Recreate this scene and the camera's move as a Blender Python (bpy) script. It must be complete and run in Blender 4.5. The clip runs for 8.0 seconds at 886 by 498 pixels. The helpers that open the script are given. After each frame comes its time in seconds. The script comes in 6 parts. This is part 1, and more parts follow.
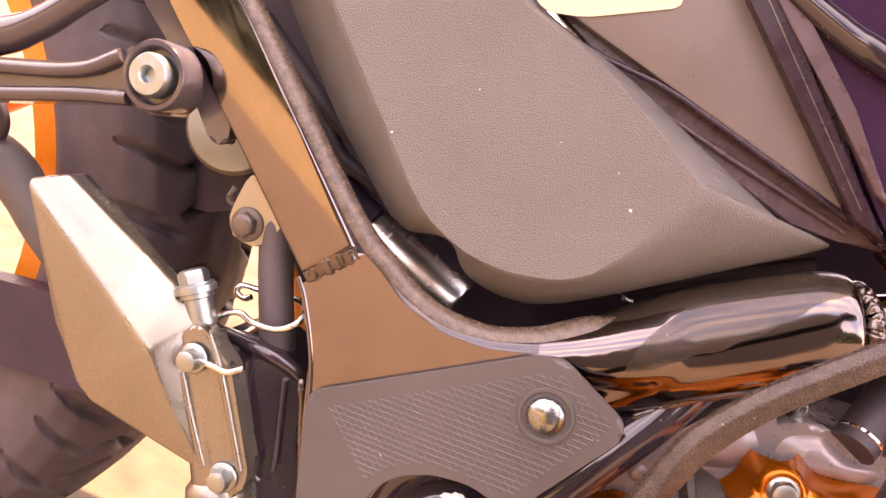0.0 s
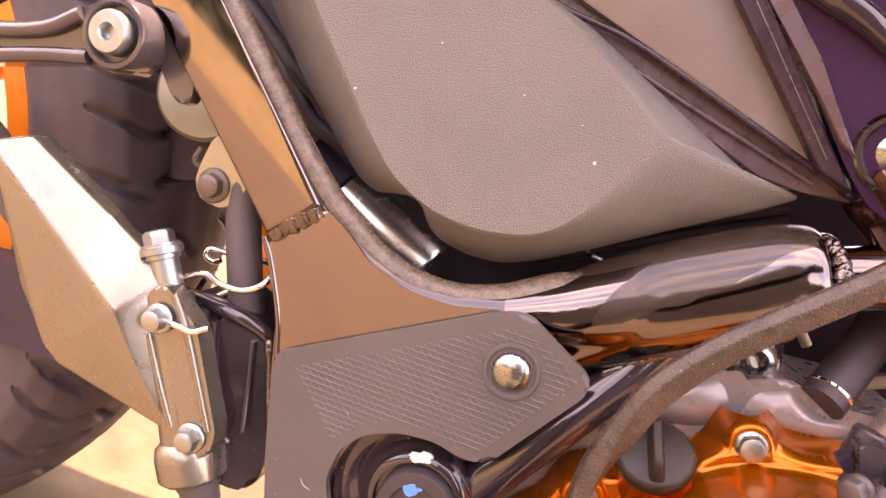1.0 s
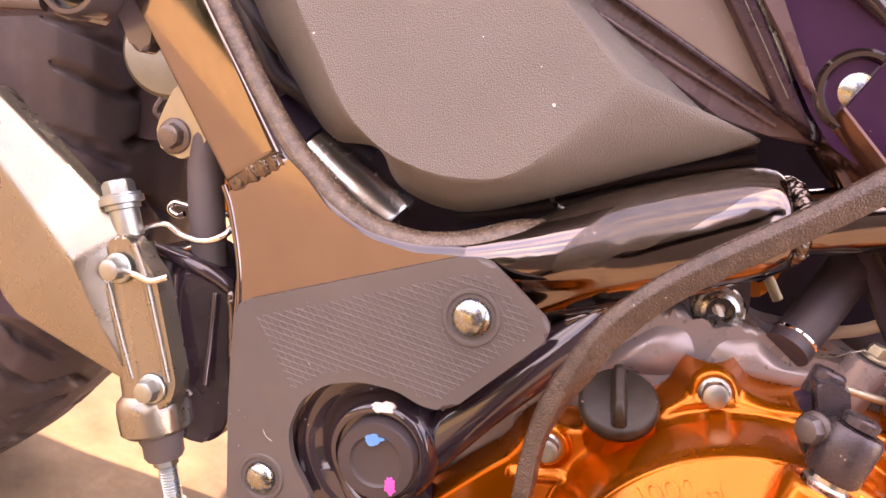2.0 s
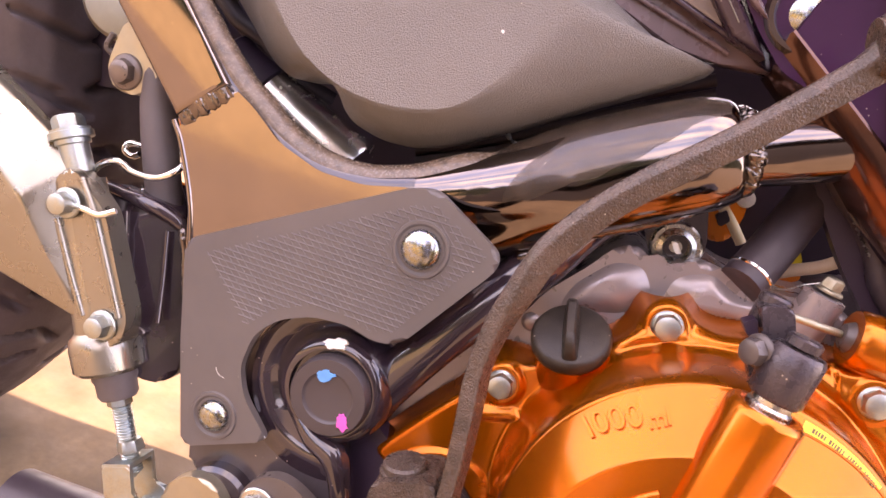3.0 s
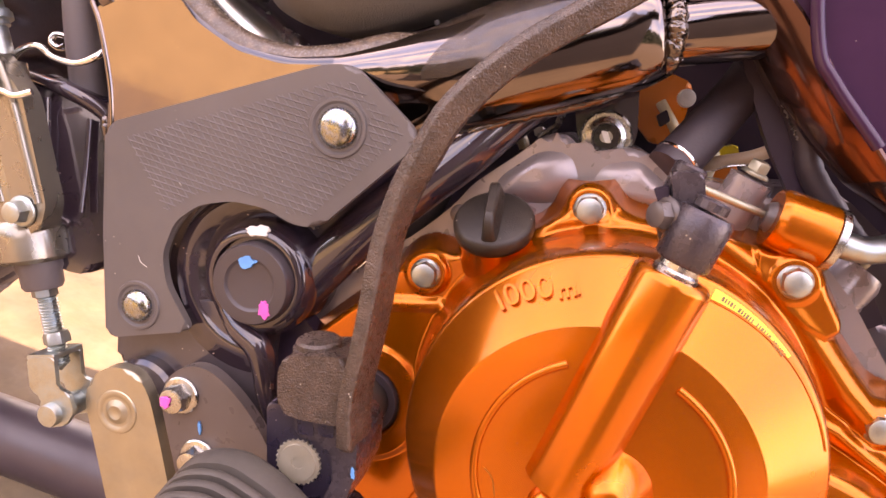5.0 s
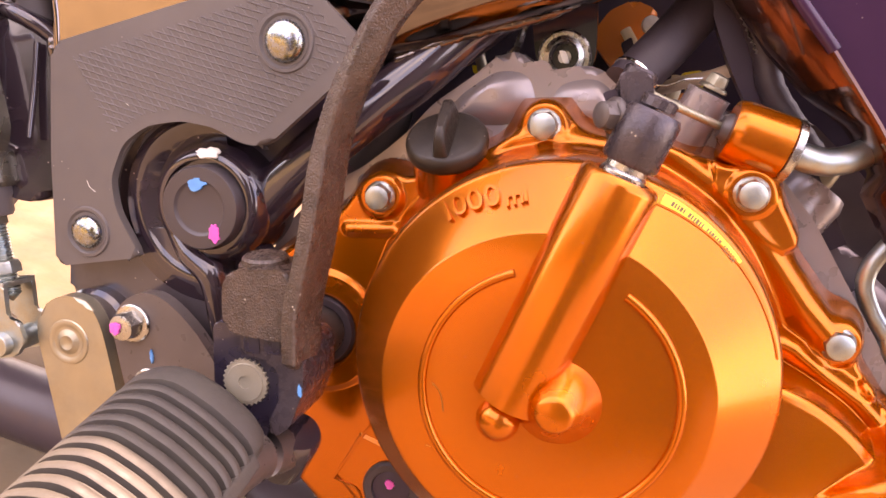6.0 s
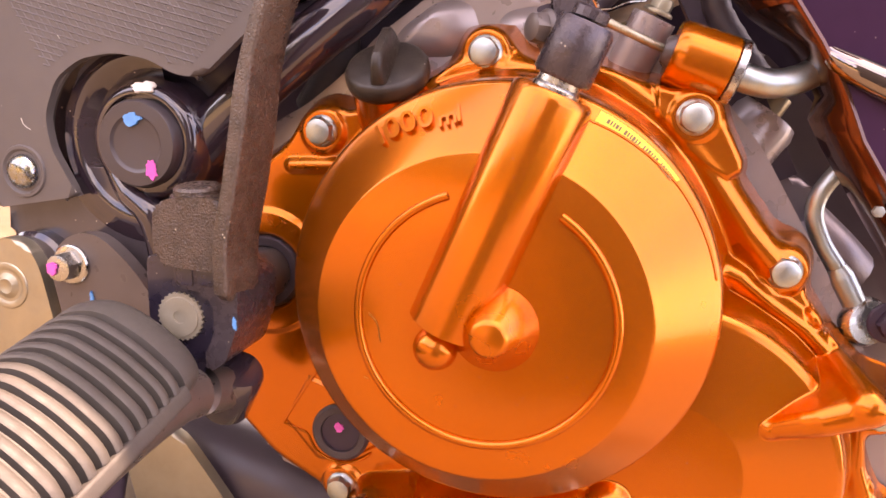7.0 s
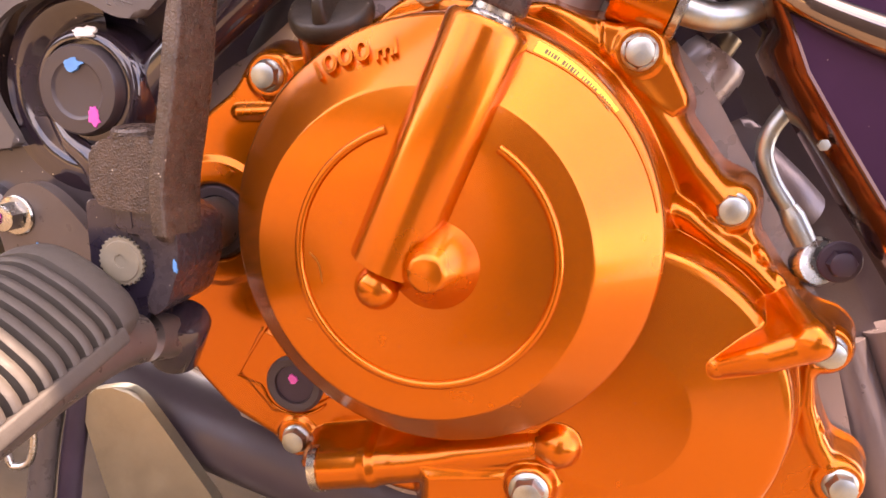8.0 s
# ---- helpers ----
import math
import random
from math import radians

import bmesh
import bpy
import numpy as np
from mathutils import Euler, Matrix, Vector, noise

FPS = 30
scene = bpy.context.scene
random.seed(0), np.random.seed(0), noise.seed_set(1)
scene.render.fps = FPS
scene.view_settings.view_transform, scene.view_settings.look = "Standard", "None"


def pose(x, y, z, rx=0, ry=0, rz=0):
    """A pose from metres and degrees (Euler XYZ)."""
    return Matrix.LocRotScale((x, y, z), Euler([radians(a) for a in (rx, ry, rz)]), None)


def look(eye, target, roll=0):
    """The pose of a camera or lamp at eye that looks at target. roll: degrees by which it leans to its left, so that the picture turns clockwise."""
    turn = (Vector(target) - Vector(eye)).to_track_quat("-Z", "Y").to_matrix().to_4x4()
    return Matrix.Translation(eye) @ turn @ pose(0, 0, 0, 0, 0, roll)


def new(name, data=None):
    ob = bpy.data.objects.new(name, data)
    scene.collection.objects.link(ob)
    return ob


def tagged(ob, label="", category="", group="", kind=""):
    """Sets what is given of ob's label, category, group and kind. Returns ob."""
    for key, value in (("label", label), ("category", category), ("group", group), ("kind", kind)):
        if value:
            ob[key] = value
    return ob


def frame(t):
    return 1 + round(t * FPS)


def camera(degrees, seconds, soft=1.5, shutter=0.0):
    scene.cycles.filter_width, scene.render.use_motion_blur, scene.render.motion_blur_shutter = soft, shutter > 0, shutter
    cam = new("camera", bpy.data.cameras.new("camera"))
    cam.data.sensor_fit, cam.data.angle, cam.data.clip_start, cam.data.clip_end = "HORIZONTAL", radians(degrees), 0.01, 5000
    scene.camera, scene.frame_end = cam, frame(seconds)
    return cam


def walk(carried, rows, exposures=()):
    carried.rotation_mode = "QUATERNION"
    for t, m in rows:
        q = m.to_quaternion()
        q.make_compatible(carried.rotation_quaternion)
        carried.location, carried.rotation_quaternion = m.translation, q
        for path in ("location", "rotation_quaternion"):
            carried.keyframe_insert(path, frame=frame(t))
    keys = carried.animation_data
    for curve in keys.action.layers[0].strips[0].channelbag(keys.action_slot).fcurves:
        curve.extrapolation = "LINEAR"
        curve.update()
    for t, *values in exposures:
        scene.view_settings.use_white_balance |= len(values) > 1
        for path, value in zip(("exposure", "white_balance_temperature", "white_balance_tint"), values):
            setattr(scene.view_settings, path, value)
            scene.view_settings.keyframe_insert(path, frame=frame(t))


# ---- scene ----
cam = camera(63.1, 8.0)
# the motorcycle leans on its side stand, away from the camera; the camera is held a little rolled
BIKE = pose(0, 0, -0.10, 0, 0, 0) @ pose(0, 0, 0, -9, 0, 0) @ pose(0, 0, 0, 0, -20, 0)
METRES, EYE, TILT, LEAN, TURN = 0.23, 0.63, -5.6, 0.0, 12.9
ROWS = [
    (0.0, 0.0, 0.0, 0.0, -0.0, 0.0, -0.0),
    (0.5, 0.0365, 0.0063, -0.0325, 0.11, -0.34, 0.26),
    (1.0, 0.0716, 0.0109, -0.066, 0.21, -0.71, 0.53),
    (1.5, 0.1025, 0.0166, -0.1014, 0.22, -1.04, 0.74),
    (3.0, 0.2392, 0.0364, -0.2611, 0.36, -2.14, 0.77),
    (3.5, 0.2679, 0.0379, -0.2998, 0.4, -2.58, 0.66),
    (4.0, 0.3073, 0.0418, -0.3464, 0.46, -3.02, 0.53),
    (4.5, 0.3445, 0.0442, -0.3837, 0.5, -3.43, 0.46),
    (6.0, 0.4718, 0.0687, -0.5703, 0.51, -4.65, 0.7),
    (6.5, 0.5068, 0.0793, -0.6153, 0.31, -5.12, 0.93),
    (7.0, 0.5651, 0.089, -0.6693, 0.1, -5.76, 1.26),
    (7.5, 0.6153, 0.0963, -0.7214, -0.11, -6.2, 1.52),
    (8.0, 0.6461, 0.0946, -0.7507, -0.37, -6.72, 1.8),
]
walk(cam, [(t, BIKE @ pose(0, 0, EYE, TILT, LEAN, TURN) @ pose(METRES * x, METRES * y, METRES * z, 90 + pitch, roll, yaw)) for t, x, y, z, yaw, pitch, roll in ROWS],
     [(0.0, 3.46, 9900, 43), (1.5, 3.49, 9900, 43), (3.0, 3.46, 8700, 40), (4.0, 3.45, 9000, 41), (8.0, 3.39, 9300, 40)])

# ---- light ----
SUN_EL, SUN_AZ = 77.0, 3.0
world = bpy.data.worlds.new("sky")
world.use_nodes = True
scene.world = world
sky = world.node_tree.nodes.new("ShaderNodeTexSky")
sky.sky_type, sky.sun_disc = "NISHITA", False
sky.sun_elevation, sky.sun_rotation = radians(SUN_EL), radians(SUN_AZ)
wn, wl = world.node_tree.nodes, world.node_tree.links
drift = wn.new("ShaderNodeTexNoise")
drift.inputs["Scale"].default_value, drift.inputs["Detail"].default_value = 2.6, 7.0
stretch = wn.new("ShaderNodeMapping")
stretch.inputs["Rotation"].default_value, stretch.inputs["Scale"].default_value = (0, 0, 0.5), (1.0, 2.4, 1.0)
wl.new(wn.new("ShaderNodeTexCoord").outputs["Generated"], stretch.inputs["Vector"])
wl.new(stretch.outputs["Vector"], drift.inputs["Vector"])
cover_of_cloud = wn.new("ShaderNodeMapRange")
cover_of_cloud.inputs["From Min"].default_value, cover_of_cloud.inputs["From Max"].default_value = 0.42, 0.64
wl.new(drift.outputs["Fac"], cover_of_cloud.inputs["Value"])
clouds = wn.new("ShaderNodeMix")
clouds.data_type = "RGBA"
clouds.inputs["B"].default_value = (4.6, 4.55, 4.5, 1)
wl.new(cover_of_cloud.outputs["Result"], clouds.inputs["Factor"])
wl.new(sky.outputs[0], clouds.inputs["A"])
wl.new(clouds.outputs["Result"], wn["Background"].inputs[0])
world.node_tree.nodes["Background"].inputs[1].default_value = 0.15
sun = new("sun", bpy.data.lights.new("sun", "SUN"))
sun.data.energy, sun.data.angle, sun.data.color = 2.1, radians(0.6), (1.0, 0.94, 0.84)
_e, _a = radians(SUN_EL), radians(SUN_AZ)
sun.matrix_world = look((math.sin(_a) * math.cos(_e) * 5, math.cos(_a) * math.cos(_e) * 5, math.sin(_e) * 5), (0, 0, 0))


# ---- materials ----
def material(name, colour, rough=0.5, metal=0.0, coat=0.0, ior=1.5, vary=0.15, scale=60.0, bump=0.0, bump_scale=900.0,
             bump_dist=0.0004, dust=0.0, dust_colour=(0.42, 0.33, 0.24), speck=0.0, rough_vary=0.1, mottled=None):
    """A procedural surface: tone that varies at two scales, fine relief, a film of dust and small specks."""
    m = bpy.data.materials.new(name)
    m.use_nodes = True
    nt = m.node_tree
    n, l = nt.nodes, nt.links
    b = n["Principled BSDF"]
    co = n.new("ShaderNodeTexCoord").outputs["Object"]

    def noise_at(s, detail=4.0):
        q = n.new("ShaderNodeTexNoise")
        q.inputs["Scale"].default_value, q.inputs["Detail"].default_value = s, detail
        l.new(co, q.inputs["Vector"])
        return q.outputs["Fac"]

    def ramp(fac, lo, hi, a, c):
        q = n.new("ShaderNodeMapRange")
        q.inputs["From Min"].default_value, q.inputs["From Max"].default_value = lo, hi
        q.inputs["To Min"].default_value, q.inputs["To Max"].default_value = a, c
        l.new(fac, q.inputs["Value"])
        return q.outputs["Result"]

    def mix(fac, a, c):
        q = n.new("ShaderNodeMix")
        q.data_type = "RGBA"
        l.new(fac, q.inputs["Factor"])
        for socket, v in ((q.inputs["A"], a), (q.inputs["B"], c)):
            if isinstance(v, tuple):
                socket.default_value = (*v, 1)
            else:
                l.new(v, socket)
        return q.outputs["Result"]

    big, fine = noise_at(scale), noise_at(scale * 9, 6.0)
    dark = tuple(c * (1 - vary) for c in colour)
    light = tuple(min(1.0, c * (1 + vary)) for c in colour)
    tone = mix(ramp(big, 0.3, 0.7, 0, 1), dark, mottled or light)
    tone = mix(ramp(fine, 0.35, 0.65, 0, 0.5), tone, colour)
    r = ramp(noise_at(scale * 3), 0.3, 0.7, max(0.02, rough - rough_vary), min(1, rough + rough_vary))
    if dust > 0:
        cloud = noise_at(scale * 0.7, 8.0)
        film = ramp(cloud, 0.35, 0.75, dust * 0.3, dust)
        tone = mix(film, tone, dust_colour)
        add = n.new("ShaderNodeMath")
        add.operation, add.use_clamp = "ADD", True
        l.new(r, add.inputs[0])
        l.new(film, add.inputs[1])
        r = add.outputs[0]
    if speck > 0:
        v = n.new("ShaderNodeTexVoronoi")
        v.inputs["Scale"].default_value = 260.0
        l.new(co, v.inputs["Vector"])
        spot = ramp(v.outputs["Distance"], 0.10, 0.05, 0, 1)
        rare = ramp(noise_at(90.0), 0.58, 0.62, 0, speck)
        mul = n.new("ShaderNodeMath")
        mul.operation = "MULTIPLY"
        l.new(spot, mul.inputs[0])
        l.new(rare, mul.inputs[1])
        tone = mix(mul.outputs[0], tone, (0.6, 0.52, 0.42))
    l.new(tone, b.inputs["Base Color"])
    l.new(r, b.inputs["Roughness"])
    b.inputs["Metallic"].default_value, b.inputs["IOR"].default_value = metal, ior
    b.inputs["Coat Weight"].default_value, b.inputs["Coat Roughness"].default_value = coat, 0.04
    if bump > 0:
        k = n.new("ShaderNodeBump")
        k.inputs["Strength"].default_value, k.inputs["Distance"].default_value = bump, bump_dist
        l.new(noise_at(bump_scale, 3.0), k.inputs["Height"])
        l.new(k.outputs["Normal"], b.inputs["Normal"])
    return m


M_GRAIN = material("grained_black_plastic", (0.152, 0.140, 0.126), 0.36, vary=0.06, scale=25, bump=1.0, bump_scale=1700, bump_dist=0.0009, speck=0.4, dust=0.06)
M_MATT = material("matt_black_plastic", (0.076, 0.067, 0.066), 0.46, vary=0.08, scale=30, bump=0.25, bump_scale=2500, speck=0.6, dust=0.07)
M_FRAME = material("gloss_black_paint", (0.21, 0.172, 0.158), 0.08, metal=1.0, coat=0.5, vary=0.07, scale=40, rough_vary=0.03, speck=0.35, dust=0.03)
# Darker copy of the frame paint, dimming the sky reflection on the tubes.
M_FRAME_DIM = material("gloss_black_paint_dimmed", (0.155, 0.130, 0.122), 0.09, metal=1.0, coat=0.4, vary=0.12, scale=60, rough_vary=0.04, speck=0.35, dust=0.03)
M_WELD = material("painted_weld_bead", (0.12, 0.095, 0.082), 0.12, metal=0.95, coat=0.8, vary=0.3, scale=160, bump=0.6, bump_scale=600, bump_dist=0.0006, dust=0.03)
M_ORANGE = material("orange_anodised_paint", (0.51, 0.120, 0.004), 0.25, metal=0.80, coat=0.35, vary=0.03, scale=12, rough_vary=0.03, speck=0.3)
M_ORANGE.node_tree.nodes["Principled BSDF"].inputs["Coat Roughness"].default_value = 0.10
M_ORANGE_FLAT = material("orange_rim_paint", (0.78, 0.20, 0.012), 0.35, coat=0.3, vary=0.1, scale=20)
M_SILVER = material("silver_painted_alloy", (0.275, 0.252, 0.205), 0.29, metal=0.85, vary=0.06, scale=30, bump=0.02, bump_scale=3000)
M_CAST = material("grey_cast_alloy", (0.28, 0.238, 0.232), 0.30, metal=0.35, coat=0.35, vary=0.05, scale=30, bump=0.12, bump_scale=1500, dust=0.03)
M_ZINC = material("zinc_plated_steel", (0.46, 0.46, 0.39), 0.40, metal=1.0, vary=0.22, scale=170, mottled=(0.36, 0.46, 0.52), rough_vary=0.06)
M_STEEL = material("bright_steel", (0.42, 0.42, 0.40), 0.27, metal=1.0, vary=0.12, scale=90)
M_CHROME = material("chrome", (0.8, 0.78, 0.74), 0.06, metal=1.0, vary=0.04, scale=60, rough_vary=0.02)
M_GOLD = material("champagne_zinc_plate", (0.37, 0.335, 0.25), 0.40, metal=0.85, vary=0.1, scale=50)
M_RUBBER = material("black_rubber", (0.036, 0.026, 0.033), 0.5, vary=0.15, scale=50, bump=0.2, bump_scale=900, dust=0.03)
M_PEG = material("worn_peg_rubber", (0.036, 0.030, 0.027), 0.6, vary=0.2, scale=60, bump=0.3, bump_scale=700, dust=0.07, dust_colour=(0.34, 0.31, 0.18))
M_TYRE = material("dusty_tyre_rubber", (0.060, 0.044, 0.052), 0.6, vary=0.3, scale=30, bump=0.4, bump_scale=600, dust=0.09)
M_POWDER = material("dusty_black_powder_coat", (0.050, 0.031, 0.023), 0.28, coat=0.12, vary=0.55, scale=190, bump=0.9, bump_scale=1300, bump_dist=0.0007, dust=0.03, dust_colour=(0.40, 0.29, 0.19), speck=1.0, rough_vary=0.12)
M_NAVY = material("blue_black_paint", (0.016, 0.012, 0.022), 0.3, coat=0.5, vary=0.2, scale=60, speck=0.5)
M_RIB = material("dusty_rib_edges", (0.118, 0.104, 0.102), 0.55, vary=0.15, scale=80)
M_DARKCAST = material("dark_cast_alloy", (0.165, 0.135, 0.142), 0.36, metal=0.4, vary=0.12, scale=30, bump=0.2, bump_scale=900)
M_HANGER = material("satin_black_steel", (0.062, 0.050, 0.052), 0.17, coat=0.5, vary=0.15, scale=50, speck=0.5)
M_DARKMETAL = material("dark_grey_painted_steel", (0.078, 0.064, 0.062), 0.30, metal=0.2, vary=0.15, scale=50, dust=0.08)
# Lifted purple base puts lens haze into the black parts' colour.
M_BLACK = material("black_hidden_parts", (0.027, 0.015, 0.030), 0.5, vary=0.3, scale=30)
M_FAIRING = material("dark_plum_gloss_panel", (0.036, 0.014, 0.036), 0.12, coat=0.25, ior=1.32, vary=0.2, scale=15, rough_vary=0.03, speck=0.3)
M_TANK = material("satin_grey_tank_decal", (0.19, 0.155, 0.138), 0.36, metal=0.3, vary=0.08, scale=20, bump=0.3, bump_scale=1500, speck=0.3)
M_TRIM = material("black_gloss_trim", (0.030, 0.016, 0.024), 0.28, vary=0.2, scale=30, speck=0.4)
M_DUSTY = material("dusty_black_top", (0.105, 0.074, 0.052), 0.24, coat=0.25, vary=0.55, scale=260, bump=0.8, bump_scale=1800, speck=0.9)
# Dust film that also hides part of the tube's bright sky reflection.
M_FILM = material("brown_dust_dimming_film", (0.058, 0.040, 0.028), 0.28, vary=0.4, scale=150, bump=0.4, bump_scale=1800, speck=0.9)
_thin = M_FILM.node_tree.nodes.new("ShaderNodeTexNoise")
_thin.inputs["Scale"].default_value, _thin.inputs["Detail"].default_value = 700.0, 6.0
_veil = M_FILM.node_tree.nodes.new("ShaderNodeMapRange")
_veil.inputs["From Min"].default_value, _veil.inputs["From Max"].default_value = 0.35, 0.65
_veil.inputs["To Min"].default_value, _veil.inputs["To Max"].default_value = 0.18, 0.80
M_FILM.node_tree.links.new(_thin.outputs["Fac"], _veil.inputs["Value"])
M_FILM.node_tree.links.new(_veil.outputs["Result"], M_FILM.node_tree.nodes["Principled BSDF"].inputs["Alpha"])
M_EXHAUST = material("matt_black_exhaust", (0.05, 0.036, 0.042), 0.42, vary=0.12, scale=25)
M_SATIN = material("satin_polished_steel", (0.85, 0.82, 0.74), 0.26, metal=1.0, vary=0.04, scale=50, rough_vary=0.02)
M_BROWNSTEEL = material("brown_tinted_steel", (0.14, 0.112, 0.098), 0.34, metal=0.6, vary=0.15, scale=60)
M_CREAM = material("cream_decal", (0.72, 0.62, 0.40), 0.35, vary=0.05, scale=20)
M_TAN = material("tan_plastic_strip", (0.50, 0.36, 0.24), 0.5, vary=0.1, scale=40)
M_WHITE = material("white_paint_mark", (0.75, 0.74, 0.68), 0.5, vary=0.1, scale=300)
M_BLUE = material("blue_paint_mark", (0.06, 0.27, 0.58), 0.45, vary=0.1, scale=300)
M_PINK = material("pink_paint_mark", (0.70, 0.10, 0.42), 0.45, vary=0.1, scale=300)
# Brown-red base carries the orange cover's reflection in the black edge.
M_EDGE = material("shroud_edge_orange_reflection", (0.11, 0.05, 0.036), 0.14, metal=0.9, coat=0.4, vary=0.1, scale=30, rough_vary=0.03)
M_GLOSS = material("gloss_black_enamel", (0.022, 0.014, 0.020), 0.12, coat=0.8, vary=0.25, scale=60, rough_vary=0.04, speck=0.9, dust=0.02)
M_LEAVES = material("dark_tree_leaves", (0.045, 0.055, 0.03), 0.8, vary=0.5, scale=2)
M_BAND = material("plum_inner_band", (0.095, 0.060, 0.064), 0.30, coat=0.2, vary=0.2, scale=40, speck=0.4)
M_FILLER = material("dusty_black_cap_plastic", (0.022, 0.016, 0.012), 0.36, ior=1.4, vary=0.35, scale=160, bump=0.4, bump_scale=1600, dust=0.03, speck=1.0)
M_PALE = material("pale_plated_steel", (0.27, 0.24, 0.18), 0.42, metal=0.3, vary=0.12, scale=90)
M_CAP = material("black_cap_plastic", (0.046, 0.037, 0.039), 0.42, vary=0.1, scale=40, bump=0.1, bump_scale=2500, speck=0.6)
M_ARM = material("dark_satin_steel", (0.060, 0.048, 0.054), 0.28, metal=0.45, vary=0.25, scale=110, bump=0.4, bump_scale=1400, bump_dist=0.0003, speck=0.8)
# Yellow and blue mottle colours in the plating's sheen and sky reflection.
M_SHEEN = material("passivated_zinc_painted_sheen", (0.42, 0.38, 0.19), 0.24, metal=1.0, vary=0.4, scale=420, mottled=(0.27, 0.37, 0.60), rough_vary=0.08)
M_HOSE = material("grey_black_hose_rubber", (0.080, 0.068, 0.072), 0.5, vary=0.1, scale=50, bump=0.15, bump_scale=900, dust=0.06)
M_DARKWALL = material("dark_pier_paint", (0.045, 0.035, 0.032), 0.85, vary=0.2, scale=3, bump=0.3, bump_scale=60)
M_YELLOW = material("yellow_label", (0.74, 0.58, 0.03), 0.4, vary=0.06, scale=80)
M_INK = material("dark_ink", (0.14, 0.07, 0.01), 0.5, vary=0.1, scale=80)
M_GROUND = material("sandy_concrete", (0.100, 0.067, 0.037), 0.9, vary=0.4, scale=14, bump=0.6, bump_scale=120, mottled=(0.165, 0.112, 0.062))
M_HEDGE = material("ochre_rendered_wall", (0.50, 0.365, 0.185), 0.9, vary=0.15, scale=2)


# ---- shaping ----
def smooth_edges(bm, angle=38.0):
    bmesh.ops.recalc_face_normals(bm, faces=bm.faces)
    for f in bm.faces:
        f.smooth = True
    for e in bm.edges:
        e.smooth = len(e.link_faces) == 2 and e.calc_face_angle() < radians(angle) and all(len(f.verts) < 9 for f in e.link_faces)


def part(name, bm, mat, parent, label="", angle=38.0):
    smooth_edges(bm, angle)
    me = bpy.data.meshes.new(name)
    bm.to_mesh(me)
    bm.free()
    me.materials.append(mat)
    ob = new(name, me)
    ob.parent = parent
    return tagged(ob, label)


def rounded(pts, r, n=4):
    """A polygon whose corners are rounded off."""
    out, k = [], len(pts)
    for i in range(k):
        p, a, b = Vector(pts[i]), Vector(pts[i - 1]), Vector(pts[(i + 1) % k])
        ra = min(r, (a - p).length * 0.48)
        rb = min(r, (b - p).length * 0.48)
        s, e = p + (a - p).normalized() * ra, p + (b - p).normalized() * rb
        for j in range(n + 1):
            t = j / n
            out.append(tuple(s * (1 - t) ** 2 + p * 2 * t * (1 - t) + e * t * t))
    return out


def prism(pts, y0, y1, bevel=0.0, seg=2, bm=None, back=False):
    """An outline in x and z, with its face at depth y0 and its back at y1, the front edge rounded."""
    own = bm is None
    q = bmesh.new()
    front = [q.verts.new((x, y0, z)) for x, z in pts]
    rear = [q.verts.new((x, y1, z)) for x, z in pts]
    k = len(pts)
    q.faces.new(front)
    q.faces.new(rear[::-1])
    for i in range(k):
        q.faces.new((front[i], rear[i], rear[(i + 1) % k], front[(i + 1) % k]))
    if bevel > 0:
        q.verts.index_update()
        edges = [e for e in q.edges if all(abs(v.co.y - y0) < 1e-6 for v in e.verts) or (back and all(abs(v.co.y - y1) < 1e-6 for v in e.verts))]
        bmesh.ops.bevel(q, geom=edges, offset=bevel, segments=seg, profile=0.5, affect="EDGES", clamp_overlap=True)
    if own:
        return q
    return merge(bm, q)


def merge(bm, other, m=None):
    me = bpy.data.meshes.new("merge")
    if m is not None:
        bmesh.ops.transform(other, matrix=m, verts=other.verts)
    other.to_mesh(me)
    other.free()
    bm.from_mesh(me)
    bpy.data.meshes.remove(me)
    return bm


def along(origin, axis):
    """The pose whose z runs along axis."""
    return Matrix.Translation(origin) @ Vector(axis).to_track_quat("Z", "Y").to_matrix().to_4x4()


def lathe(profile, origin, axis=(0, -1, 0), seg=40, bm=None, squash=1.0, caps=True):
    """(radius, distance along the axis) turned round the axis."""
    q = bmesh.new()
    rings = []
    for r, d in profile:
        if r <= 1e-6:
            rings.append([q.verts.new((0, 0, d))])
        else:
            rings.append([q.verts.new((r * math.cos(2 * math.pi * i / seg), r * squash * math.sin(2 * math.pi * i / seg), d)) for i in range(seg)])
    for a, b in zip(rings, rings[1:]):
        for i in range(seg):
            j = (i + 1) % seg
            va = (a[0],) if len(a) == 1 else (a[i], a[j])
            vb = (b[0],) if len(b) == 1 else (b[j], b[i])
            if len(va) + len(vb) > 2:
                q.faces.new(va + vb)
    for ring in (rings[0], rings[-1]):
        if caps and len(ring) > 1:
            q.faces.new(ring)
    bmesh.ops.transform(q, matrix=along(origin, axis), verts=q.verts)
    return q if bm is None else merge(bm, q)


